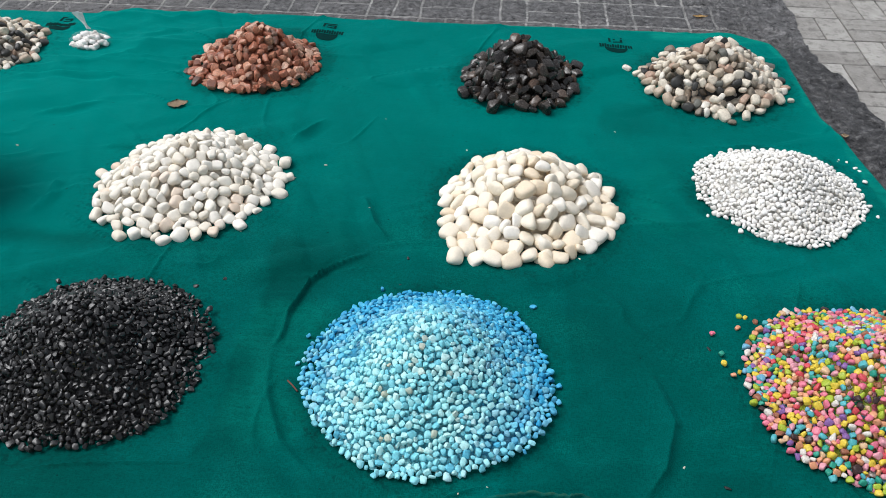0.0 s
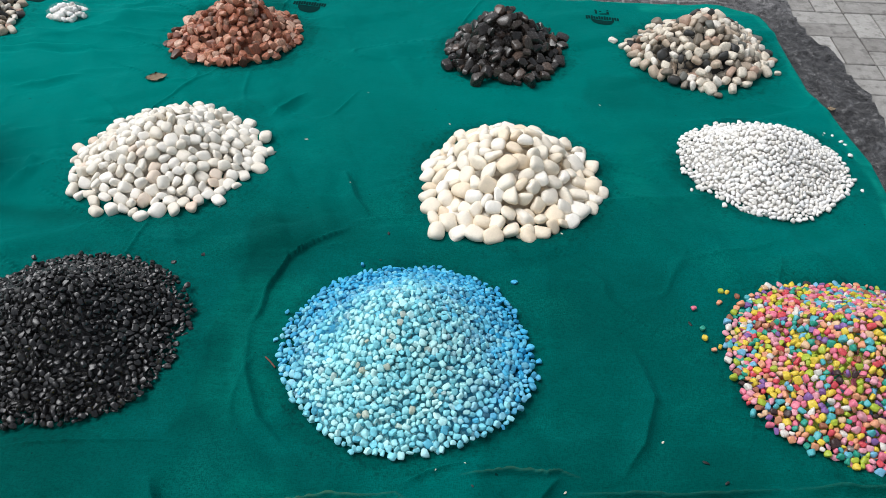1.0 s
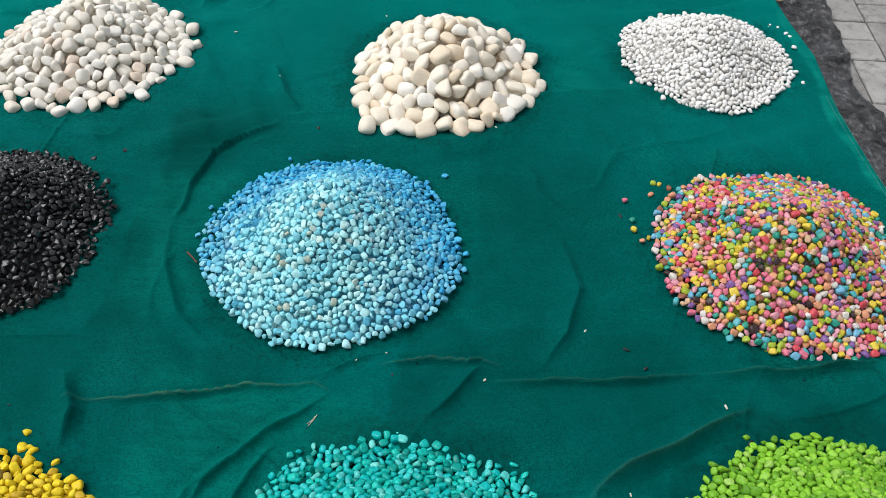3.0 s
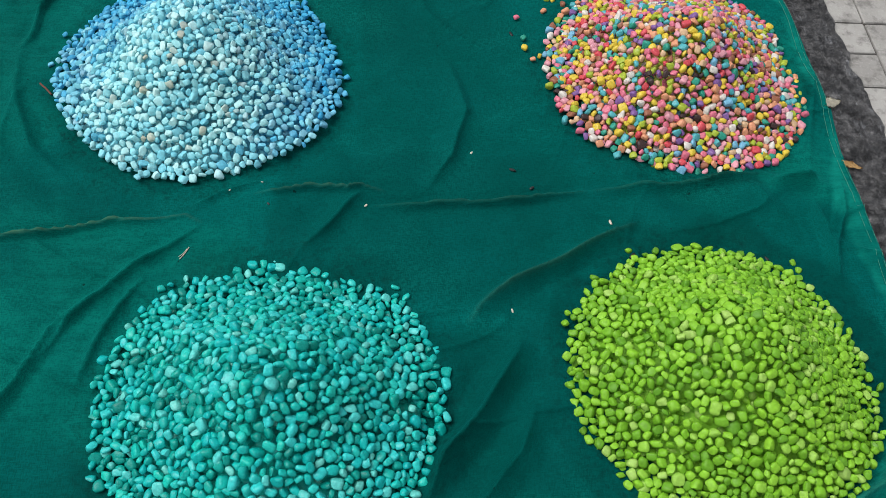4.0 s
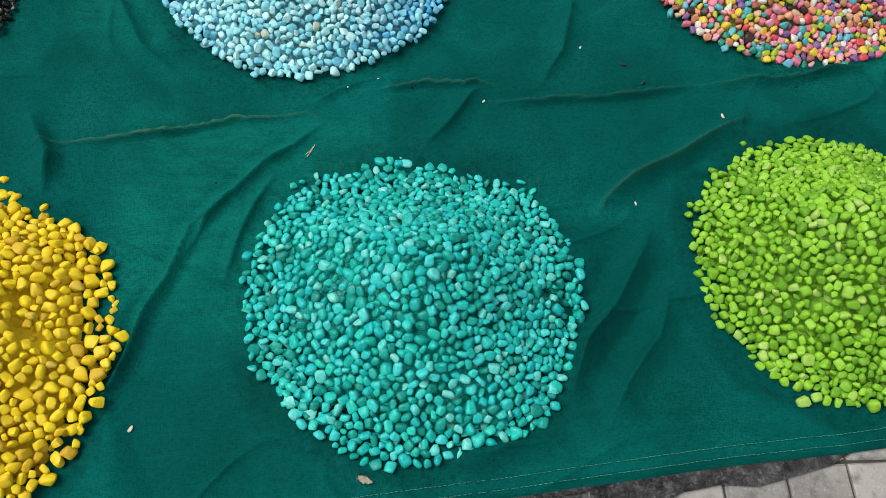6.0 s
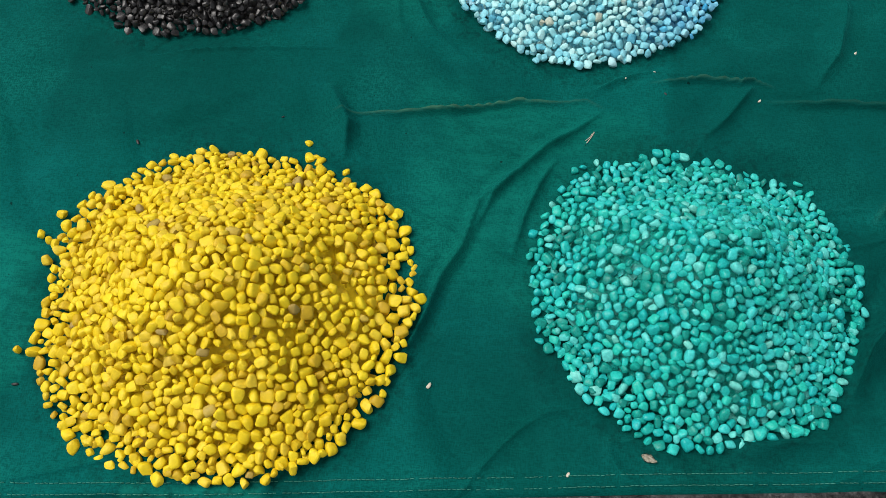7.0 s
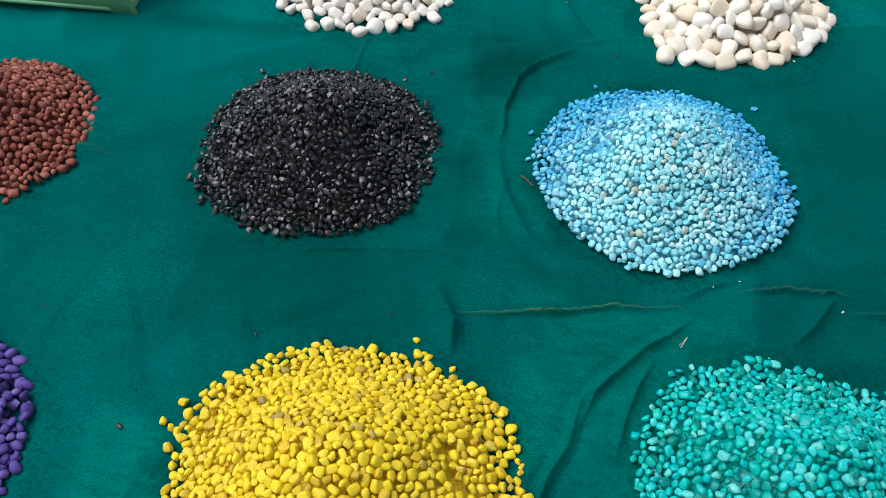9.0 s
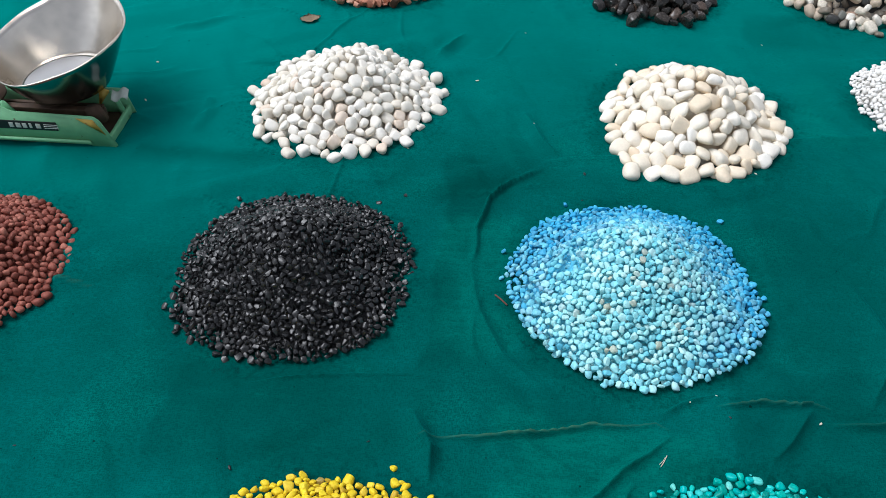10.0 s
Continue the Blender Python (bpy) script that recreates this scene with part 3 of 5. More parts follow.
def cloth_height(x, y):
    """The top of the cloth at points of the plan."""
    x, y = np.asarray(x, float), np.asarray(y, float)
    z, worn_lit = fold_field(x, y)
    z = z + smooth_noise(x + 0.3 * y, y, 2.6, 11) * 0.014
    # slack wrinkles that run across the cloth, and their fine companions
    wx, wy = x * 0.90 + y * 0.43, -x * 0.43 + y * 0.90
    z = z + np.maximum(smooth_noise(wx * 0.30, wy, 9, 12), 0) ** 1.2 * 0.040
    z = z + np.maximum(smooth_noise(wy * 0.30, wx, 13, 13), 0.05) * 0.022
    z = z + smooth_noise(x, y, 38, 14) * 0.0016
    # sharp fine creases where the slack was pressed flat
    for k, (turn, long, scale) in enumerate(((0.25, 0.22, 7.0), (-0.5, 0.25, 6.0), (1.25, 0.3, 5.0))):
        c, s = math.cos(turn), math.sin(turn)
        q = smooth_noise((x * c + y * s) * long, -x * s + y * c, scale, 31 + k)
        where = np.clip(smooth_noise(x, y, 2.2, 41 + k) * 6 - 0.2, 0, 1)
        z = z + 0.0085 * np.exp(-np.abs(q - 0.05) / 0.016) * where
    # close ripples on the slack side by the scale
    slack = np.clip((-0.55 - x) / 0.35, 0, 1) * np.clip((y - 1.85) / 0.3, 0, 1)
    ripple = smooth_noise((x + 0.12 * y) * 2.2, (y - 0.10 * x) * 11.0, 1.0, 35)
    ripple2 = smooth_noise((x - 0.2 * y) * 3.5, (y + 0.15 * x) * 17.0, 1.0, 36)
    z = z + slack * (0.019 * np.exp(-np.abs(ripple) / 0.16) + 0.007 * np.exp(-np.abs(ripple2) / 0.18)) * np.clip(0.4 + 2.2 * smooth_noise(x, y, 1.9, 37), 0, 1)
    calm = np.ones_like(x)
    for hx, hy, r, high, size in HEAPS.values():
        calm = np.minimum(calm, np.clip((np.hypot(x - hx, y - hy) - r * 0.72) / 0.09, 0.0, 1))
    return 0.007 + z * calm, worn_lit


def height_at(x, y):
    return float(cloth_height(np.array([x]), np.array([y]))[0][0])


def green_cloth():
    nx, ny = 690, 525
    # closer rows where the folds are finest
    u, v = np.meshgrid(np.interp(np.linspace(0, 1, nx), (0, 0.16, 1), (0, 0.40, 1)), np.interp(np.linspace(0, 1, ny), (0, 0.56, 1), (0, 0.34, 1)), indexing="ij")
    x = CLOTH_LEFT + u * 4.66
    for turn in range(3):
        near, far = curve_at(CLOTH_NEAR, x), curve_at(CLOTH_FAR, x)
        y = near + v * (far - near)
        x = CLOTH_LEFT + u * (curve_at(CLOTH_RIGHT, y) - CLOTH_LEFT)
    z, worn_lit = cloth_height(x, y)
    right = curve_at(CLOTH_RIGHT, y) - x
    front, back = y - curve_at(CLOTH_NEAR, x), curve_at(CLOTH_FAR, x) - y
    edge = np.minimum(np.minimum(right, front), back)
    # the rim sinks to the sheet, with a loose wave
    drop = np.exp(-(edge / 0.012) ** 2)
    z = z * (1 - 0.75 * drop) + drop * 0.004 * (0.5 + smooth_noise(x, y, 10, 15))
    hem = np.exp(-((front - 0.018) / 0.012) ** 2) * 0.0025
    z = np.maximum(z + hem, 0.0045)
    # the outermost threads turn down onto the sheet
    z[:, 0] = z[:, -1] = z[-1, :] = 0.0015
    ragged = smooth_noise(x, y, 18, 16) * 0.03
    wide = 0.04 + 0.05 * np.clip((2.0 - np.abs(y - 1.2)) / 2, 0, 1) * (0.4 + smooth_noise(x, y, 5, 18))
    faded = np.clip((wide - (right + ragged)) / 0.015, 0, 1) * (0.65 + smooth_noise(x, y, 30, 17))
    corner = np.clip((x - 0.72 + ragged) / 0.03, 0, 1) * np.clip((y - 3.63 + ragged * 0.5) / 0.03, 0, 1) * 0.7
    patch = np.clip((0.125 - np.abs(x + 0.735 + ragged * 0.4)) / 0.015, 0, 1) * np.clip((0.032 - front + ragged * 0.3) / 0.012, 0, 1) * 0.75
    wing = np.clip((x - 1.08 + ragged) / 0.05, 0, 1) * np.clip((0.075 + 0.25 * np.clip(x - 1.25, 0, 1) - front + ragged) / 0.03, 0, 1) * 0.8
    rear = np.clip((0.03 - back + ragged * 0.4) / 0.012, 0, 1) * np.clip((x + 0.4) / 0.5, 0, 1) * 0.6
    # the loose corner outside the long fold
    loose = np.clip(((x - 1.06) * 0.607 - (y - 0.425) * 0.795 + ragged * 0.5) / 0.03, 0, 1) * np.clip((0.98 - y) / 0.2, 0, 1) * np.clip((x - 1.0) / 0.1, 0, 1) * 0.9
    faded = np.clip(np.maximum.reduce([faded, corner * 1.3, patch, wing, rear, loose]), 0, 1)
    # ring at each heap's foot: soil plus painted contact shade
    soil_shade = np.zeros_like(x)
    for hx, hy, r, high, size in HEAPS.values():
        soil_shade = np.maximum(soil_shade, np.exp(-((np.hypot(x - hx, y - hy) - r) / 0.06) ** 2))
    # darker patches with firm borders
    dark_zone = np.zeros_like(x)
    for x0, x1, y0, y1, much in ((0.12, 0.80, 0.86, 1.34, 0.45), (0.29, 0.74, 1.20, 2.0, 0.25), (-0.04, 0.50, 0.36, 1.06, 0.65), (-0.62, -0.40, 1.2, 2.1, 0.5), (0.45, 1.3, 2.75, 3.05, 0.3), (-1.6, -0.7, 1.95, 2.05, 0.5), (-0.37, -0.06, 0.30, 0.58, 0.3), (0.42, 0.80, 0.38, 0.90, 0.5), (-1.35, -1.05, 0.25, 0.5, 0.5), (-1.2, -0.1, 0.90, 1.25, 0.35)):
        w = smooth_noise(x, y, 9, 51) * 0.05 + smooth_noise(x, y, 30, 52) * 0.012
        inside = np.minimum(np.clip((x - x0 + w) / 0.02, 0, 1), np.clip((x1 - x + w) / 0.12, 0, 1)) * np.minimum(np.clip((y - y0 + w) / 0.08, 0, 1), np.clip((y1 - y + w) / 0.05, 0, 1))
        dark_zone = np.maximum(dark_zone, inside * much)
    # a darker, wavering rim round some heaps
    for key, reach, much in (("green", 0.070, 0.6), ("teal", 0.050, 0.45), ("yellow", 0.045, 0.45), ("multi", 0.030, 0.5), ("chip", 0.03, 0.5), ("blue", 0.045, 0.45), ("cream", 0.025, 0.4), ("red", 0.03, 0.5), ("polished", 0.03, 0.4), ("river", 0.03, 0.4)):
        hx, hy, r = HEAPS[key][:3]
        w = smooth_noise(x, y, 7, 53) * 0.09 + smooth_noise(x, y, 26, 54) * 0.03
        dark_zone = np.maximum(dark_zone, much * np.clip((r + reach + w - np.hypot(x - hx, y - hy)) / 0.03, 0, 1))
    # paler stretches with wandering borders
    pale = np.zeros_like(x)
    for x0, x1, y0, y1, much in ((-0.44, 0.10, 0.60, 1.15, 0.45), (-1.30, -1.06, 0.34, 0.75, 0.6), (-0.62, -0.38, 1.3, 1.8, 0.4), (1.22, 1.46, 1.2, 1.75, 0.6), (0.5, 0.7, 2.2, 2.6, 0.4)):
        w = smooth_noise(x, y, 8, 61) * 0.10 + smooth_noise(x, y, 28, 62) * 0.03
        inside = np.clip(np.minimum(np.minimum(x - x0, x1 - x), np.minimum(y - y0, y1 - y)) / 0.06 + w / 0.06, 0, 1)
        pale = np.maximum(pale, inside * much)
    verts = np.stack([x, y, z], -1).reshape(-1, 3)
    i = np.arange(nx * ny).reshape(nx, ny)
    a, b, c, d = i[:-1, :-1].ravel(), i[1:, :-1].ravel(), i[1:, 1:].ravel(), i[:-1, 1:].ravel()
    me = mesh_arrays("green_cloth", verts, np.concatenate([np.stack([a, b, c], 1), np.stack([a, c, d], 1)]))
    for name, field in (("faded", faded), ("crease", worn_lit), ("soil_shade", soil_shade), ("dark_zone", dark_zone), ("pale", pale)):
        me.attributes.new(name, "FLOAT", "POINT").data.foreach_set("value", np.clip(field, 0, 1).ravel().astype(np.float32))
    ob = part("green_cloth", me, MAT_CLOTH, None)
    tagged(ob, "wrinkled dark green knitted shade cloth laid on black plastic", "cloth")
    return ob


cloth = green_cloth()


def stitches(points, length=0.0075, gap=0.0010, width=0.0012):
    """A sewn seam: short threads, end to end, along a line of the plan."""
    p = np.array(points, float)
    seg = np.hypot(*np.diff(p, axis=0).T)
    start = np.concatenate([[0], np.cumsum(seg)])
    verts, faces, s = [], [], 0.0
    rnd = random.Random(5)
    while s + length < start[-1]:
        if rnd.random() < 0.93:
            e = s + length * rnd.uniform(0.8, 1.1)
            ends = [(np.interp(q, start, p[:, 0]), np.interp(q, start, p[:, 1]) + rnd.uniform(-0.0006, 0.0006)) for q in (s, e)]
            d = Vector((ends[1][0] - ends[0][0], ends[1][1] - ends[0][1], 0)).normalized() * width / 2
            side = Vector((-d.y, d.x, 0))
            k = len(verts)
            for (ex, ey) in ends:
                ez = height_at(ex, ey)
                base = Vector((ex, ey, max(ez, 0.005) + 0.0022))
                verts += [base - side, base + side, base + Vector((0, 0, 0.0009))]
            faces += [(k, k + 3, k + 5, k + 2), (k + 1, k + 2, k + 5, k + 4), (k, k + 1, k + 4, k + 3), (k, k + 2, k + 1), (k + 3, k + 4, k + 5)]
        s += length + gap
    return mesh_from("stitching", verts, faces)


xs = np.linspace(-2.2, 1.44, 60)
ny0 = curve_at(CLOTH_NEAR, xs)
for inset in (0.014, 0.034):
    tagged(part("stitching", stitches(np.stack([xs, ny0 + inset], 1)), MAT_THREAD, cloth, "row of pale stitching along the hem"), kind="stuff")
ys = np.linspace(0.5, 2.3, 40)
for inset in (0.016, 0.030):
    tagged(part("stitching", stitches(np.stack([curve_at(CLOTH_RIGHT, ys) - inset, ys], 1)), MAT_THREAD, cloth, "row of pale stitching along the hem"), kind="stuff")


def flat_print(name, cx, cy, strips, parent):
    """Printed strips that lie on the cloth, one mesh."""
    verts, faces = [], []
    for x0, x1, y0, y1 in strips:
        k = len(verts)
        for qx, qy in ((x0, y0), (x1, y0), (x1, y1), (x0, y1)):
            verts.append((cx + qx, cy + qy, height_at(cx + qx, cy + qy) + 0.0016))
        faces.append((k, k + 1, k + 2, k + 3))
    return part(name, mesh_from(name, verts, faces), MAT_INK, parent, smooth=False)


def stamp(cx, cy):
    """A faint printed mark: a square emblem over a row of bars and a bowl shape."""
    rnd = random.Random(int(cx * 100))
    verts, faces = [], []
    for k in range(13):
        bx = -0.05 + k * 0.1 / 12
        deep = 0.035 * math.sqrt(max(0.02, 1 - ((k - 6) / 6) ** 2))
        for by in (-deep, 0.006):
            verts.append((cx + bx, cy + by, height_at(cx + bx, cy + by) + 0.0016))
        if k:
            faces.append((2 * k - 2, 2 * k, 2 * k + 1, 2 * k - 1))
    mark = tagged(part("printed_mark", mesh_from("printed_mark", verts, faces), MAT_INK, cloth, smooth=False), "faint dark printed mark on the cloth")
    for q in ((-0.030, 0.032, 0.098, 0.108), (-0.030, -0.020, 0.064, 0.098), (-0.010, 0.032, 0.080, 0.090), (0.022, 0.032, 0.060, 0.080), (-0.010, 0.022, 0.060, 0.068)):
        flat_print("emblem_bar", cx, cy, [q], mark)
    for k in range(13):
        bx = -0.074 + k * 0.0115
        lift = -0.00016 * (k - 6) ** 2 + 0.03
        flat_print("bar", cx, cy, [(bx, bx + 0.0088, lift - rnd.uniform(0.014, 0.022), lift + rnd.uniform(0.006, 0.014))], mark)


for place in ((-1.988, 3.49), (-0.739, 3.52), (0.57, 3.52)):
    stamp(*place)


# ---- stones ----
def ball(parts):
    """A ball of triangles: each side of an icosahedron cut into so many parts."""
    bm = bmesh.new()
    bmesh.ops.create_icosphere(bm, subdivisions=1, radius=1)
    corner = [np.array(p.co[:]) for p in bm.verts]
    sides = [[q.index for q in t.verts] for t in bm.faces]
    bm.free()
    index, verts, faces = {}, [], []

    def vertex(p):
        p = p / np.linalg.norm(p)
        key = tuple(np.round(p, 4) + 0.0)
        if key not in index:
            index[key] = len(verts)
            verts.append(p)
        return index[key]

    for i, j, k in sides:
        a, b, c = corner[i], corner[j], corner[k]
        grid = {(u, w): vertex(a + (b - a) * u / parts + (c - a) * w / parts) for u in range(parts + 1) for w in range(parts + 1 - u)}
        for u in range(parts):
            for w in range(parts - u):
                faces.append((grid[u, w], grid[u + 1, w], grid[u, w + 1]))
                if u + w < parts - 1:
                    faces.append((grid[u + 1, w], grid[u + 1, w + 1], grid[u, w + 1]))
    return np.array(verts), np.array(faces)


BALL = {n: ball(n) for n in (1, 2, 3, 4)}


def stone_shape(rs, level, flat, facets, cut, edge, block=(0.62, 0.80), wide=(0.62, 0.96)):
    """One stone about 2 long: a worn block with broken corners; a high edge leaves the borders of its sides sharp."""
    q, _ = np.linalg.qr(rs.normal(size=(3, 3)))
    v = BALL[level][0] @ q
    s = 0.35 * np.ones(len(v))
    # six sides of a skewed block, then broken corners
    for axis in np.eye(3) + rs.normal(size=(3, 3)) * 0.16:
        axis = axis / np.linalg.norm(axis)
        for side in (1, -1):
            s += np.maximum(side * (v @ axis) / rs.uniform(*block), 0) ** edge
    for k in range(facets):
        n = rs.normal(size=3)
        n /= np.linalg.norm(n)
        s += np.maximum((v @ n) / rs.uniform(*cut), 0) ** edge
    v = v / s[:, None] ** (1 / edge)
    # slow lumps and one end thicker than the other
    for _ in range(2):
        n, ph = rs.normal(size=3) * 1.6, rs.uniform(0, 6.28)
        v *= (1 + 0.05 * np.sin(v @ n + ph))[:, None]
    v[:, 1:] *= (1 + rs.uniform(-0.28, 0.28) * v[:, :1])
    v -= (v.max(0) + v.min(0)) / 2
    v /= np.abs(v).max(0)
    return v * np.array([1.0, rs.uniform(*wide), rs.uniform(*flat)])


def turn_matrices(normals, rs, tilt):
    """Rotations that lay stones flat on a slope, turned at random and tipped by some degrees."""
    n = len(normals)
    z = normals + rs.normal(size=(n, 3)) * tilt
    z /= np.linalg.norm(z, axis=1)[:, None]
    a = rs.normal(size=(n, 3))
    xa = a - (a * z).sum(1)[:, None] * z
    xa /= np.linalg.norm(xa, axis=1)[:, None]
    return np.stack([xa, np.cross(z, xa), z], -1)


def relax(p, size, height, rounds):
    """Pushes overlapping stones apart along the slope."""
    for k in range(rounds):
        if k % 6 == 0:
            q = np.column_stack([p, height(p)]).astype(np.float32)
            d2 = ((q[:, None, :2] - q[None, :, :2]) ** 2).sum(-1) + (q[:, None, 2] - q[None, :, 2]) ** 2
            i, j = np.nonzero(d2 < (1.7 * size.mean()) ** 2)
            keep = i < j
            i, j = i[keep], j[keep]
        z = height(p)
        d = p[i] - p[j]
        dist = np.sqrt((d ** 2).sum(1) + (z[i] - z[j]) ** 2) + 1e-9
        push = np.maximum((size[i] + size[j]) / 2 - dist, 0)[:, None] * d / dist[:, None] * 0.42
        move = np.zeros_like(p)
        np.add.at(move, i, push)
        np.add.at(move, j, -push)
        p = p + move
    return p


def heap(key, material, label, seed, level=2, under=1, flat=(0.50, 0.78), facets=4, cut=(0.60, 0.90), edge=8, block=(0.62, 0.80), tilt=0.40, strays=(), stones="pebble", wave=(), ragged=0.02, crisp=70, vary=0.17, rise=0.18, broad=0.65, close=0.95):
    cx, cy, radius, high, long_axis = HEAPS[key]
    rs = np.random.RandomState(seed)
    thing = new(stones + "_heap")
    thing.location = (cx, cy, 0.008)
    tagged(thing, label, "stone heap", "heaps of stones for sale")

    def rim(a):
        r = np.full_like(a, radius)
        for k, (amp, ph) in enumerate(wave):
            r = r + radius * amp * np.cos((k + 2) * a + ph)
        return r

    bumps = rs.uniform(0, 6.28, 6)

    def profile(p):
        a, r = np.arctan2(p[:, 1], p[:, 0]), np.hypot(p[:, 0], p[:, 1])
        q = r / rim(a)
        lump = 1 + 0.06 * np.sin(2 * a + bumps[0]) * np.clip(q * 2, 0, 1) + 0.05 * np.sin(3 * a + bumps[1]) * np.clip(q * 2, 0, 1)
        lump = lump + 0.03 * np.sin(p[:, 0] * 38 + bumps[2]) * np.sin(p[:, 1] * 33 + bumps[3])
        return high * np.exp(-(q / (broad * lump)) ** 2)

    def normals(p):
        e = 0.006
        gx = (profile(p + [e, 0]) - profile(p - [e, 0])) / (2 * e)
        gy = (profile(p + [0, e]) - profile(p - [0, e])) / (2 * e)
        n = np.stack([-gx, -gy, np.ones(len(p))], 1)
        return n / np.linalg.norm(n, axis=1)[:, None]

    plan = close * long_axis
    kinds = [stone_shape(rs, level, flat, facets, cut, edge, block) for _ in range(24)]
    layers = []
    for depth, rounds, tight in ((0.0, 30, 1.04), (1.8, 12, 1.0)):
        rr = radius - depth * plan * 0.6
        area = math.pi * rr ** 2 * 1.13
        n = int(area / (0.80 * plan ** 2) * tight)
        a, r = rs.uniform(0, 2 * math.pi, n), np.sqrt(rs.uniform(0, 1, n)) * rr * 0.96
        if depth == 0:
            # the outermost stones lie side by side round the foot
            foot = int(2 * math.pi * radius / (plan * 1.06))
            a[:foot] = (np.arange(foot) + rs.uniform(-0.3, 0.3, foot)) * 2 * math.pi / foot
            r[:foot] = radius - long_axis * rs.uniform(0.36, 0.62, foot)
        p = np.stack([r * np.cos(a), r * np.sin(a)], 1) * (rim(a) / radius)[:, None]
        grow = np.clip(rs.lognormal(-0.02, vary, n), 0.62, 1.30)
        p = relax(p, plan * grow, profile, rounds)
        a, r = np.arctan2(p[:, 1], p[:, 0]), np.hypot(p[:, 0], p[:, 1])
        p *= (1 - depth * 0.5 * plan / radius) / np.percentile((r + 0.36 * long_axis * grow) / rim(a), 95)
        if depth == 0:
            loose = rs.rand(n) < 0.05
            a, r = np.arctan2(p[:, 1], p[:, 0]), np.hypot(p[:, 0], p[:, 1])
            outer = loose & (r > 0.86 * rim(a))
            p[outer] *= 1 + rs.uniform(0.0, ragged * 3, outer.sum())[:, None]
            extra = np.array([[sx - cx, sy - cy] for sx, sy in strays]).reshape(-1, 2)
            p, grow = np.vstack([p, extra]), np.concatenate([grow, rs.uniform(0.75, 1.05, len(extra))])
        h, nm = profile(p), normals(p)
        shape = rs.randint(0, len(kinds), len(p))
        half = np.array([kinds[s][:, 2].max() for s in shape]) * grow * long_axis / 2
        z = h - half * 0.75 - depth * plan + rs.normal(0, rise, len(p)) * plan * np.clip(h / (0.3 * high), 0, 1)
        on_floor = z < half * 0.92
        z = np.maximum(z, half * 0.92)
        nm[on_floor] = nm[on_floor] * 0.4 + np.array([0, 0, 0.6])
        rot = turn_matrices(nm, rs, tilt * np.where(on_floor, 0.35, 1.0)[:, None])
        layers.append((p, z, grow * long_axis / 2 * (0.94 if depth == 0 else 1.0), shape, rot, np.hypot(p[:, 0], p[:, 1])))

    # a low mound of packed stones fills the inside
    ga, gr = np.meshgrid(np.linspace(0, 2 * math.pi, 49)[:-1], np.linspace(0, 0.9, 14), indexing="ij")
    gp = np.stack([(gr * np.cos(ga)).ravel(), (gr * np.sin(ga)).ravel()], 1) * rim(ga.ravel())[:, None]
    gz = np.maximum(profile(gp) - 1.9 * plan, -0.004) + rs.normal(0, 0.05 * plan, len(gp))
    gi = np.arange(48 * 14).reshape(48, 14)
    quads = [(gi[i, j], gi[(i + 1) % 48, j], gi[(i + 1) % 48, j + 1], gi[i, j + 1]) for i in range(48) for j in range(13)]
    tri = np.array([t for q in quads for t in ((q[0], q[2], q[1]), (q[0], q[3], q[2]))])
    part("packed_core", mesh_arrays("packed_core", np.column_stack([gp, gz]), tri), material, thing)

    # the stones of the front of the heap one by one, the rest joined
    tris = BALL[level][1]
    p, z, grow, shape, rot, r = layers[0]
    single = set(np.argsort(p[:, 1])[:290].tolist()) | set(range(len(p) - len(strays), len(p)))
    shared = []
    for v in kinds:
        me = mesh_arrays(stones, v, tris)
        me.polygons.foreach_set("use_smooth", [True] * len(me.polygons))
        me.materials.append(material)
        me.set_sharp_from_angle(angle=radians(crisp))
        shared.append(me)
    for i in sorted(single):
        ob = bpy.data.objects.new(stones, shared[shape[i]])
        scene.collection.objects.link(ob)
        ob.parent = thing
        ob.matrix_basis = Matrix.Translation((p[i, 0], p[i, 1], z[i])) @ Matrix(rot[i].tolist()).to_4x4() @ Matrix.Diagonal((grow[i], grow[i], grow[i], 1))
    allv, allf, base = [], [], 0
    hidden = np.random.RandomState(seed + 100)
    coarse = [stone_shape(hidden, under, flat, facets, cut, edge, block) for _ in kinds]
    for li, (p, z, grow, shape, rot, r) in enumerate(layers):
        forms, form_tris = (kinds, tris) if li == 0 else (coarse, BALL[under][1])
        for i in range(len(p)):
            if li == 0 and i in single:
                continue
            v = (forms[shape[i]] * grow[i]) @ rot[i].T + (p[i, 0], p[i, 1], z[i])
            allv.append(v)
            allf.append(form_tris + base)
            base += len(v)
    rest = tagged(part("joined_rest", mesh_arrays("joined_rest", np.vstack(allv), np.vstack(allf)), material, thing), kind="stuff")
    rest.data.set_sharp_from_angle(angle=radians(crisp))
    return thing


heap("yellow", MAT_YELLOW, "tall heap of small bright yellow dyed pebbles on green cloth", 1, level=3, crisp=50, edge=10, cut=(0.60, 0.90), vary=0.22, broad=0.69, wave=((0.041, -0.38), (0.031, -1.0), (0.026, -2.69), (0.017, -1.2), (0.008, 2.08), (0.014, -0.31), (0.012, 1.4)),
     strays=((-0.639, 0.965), (-0.616, 0.927), (-0.551, 0.896), (-0.418, 0.456), (-0.484, 0.348), (-1.132, 0.699), (-1.107, 0.749), (-1.108, 0.683), (-1.111, 0.462), (-0.934, 0.307), (-0.985, 0.331), (-0.516, 0.316), (-0.543, 0.304), (-0.583, 0.288), (-0.78, 0.27)))
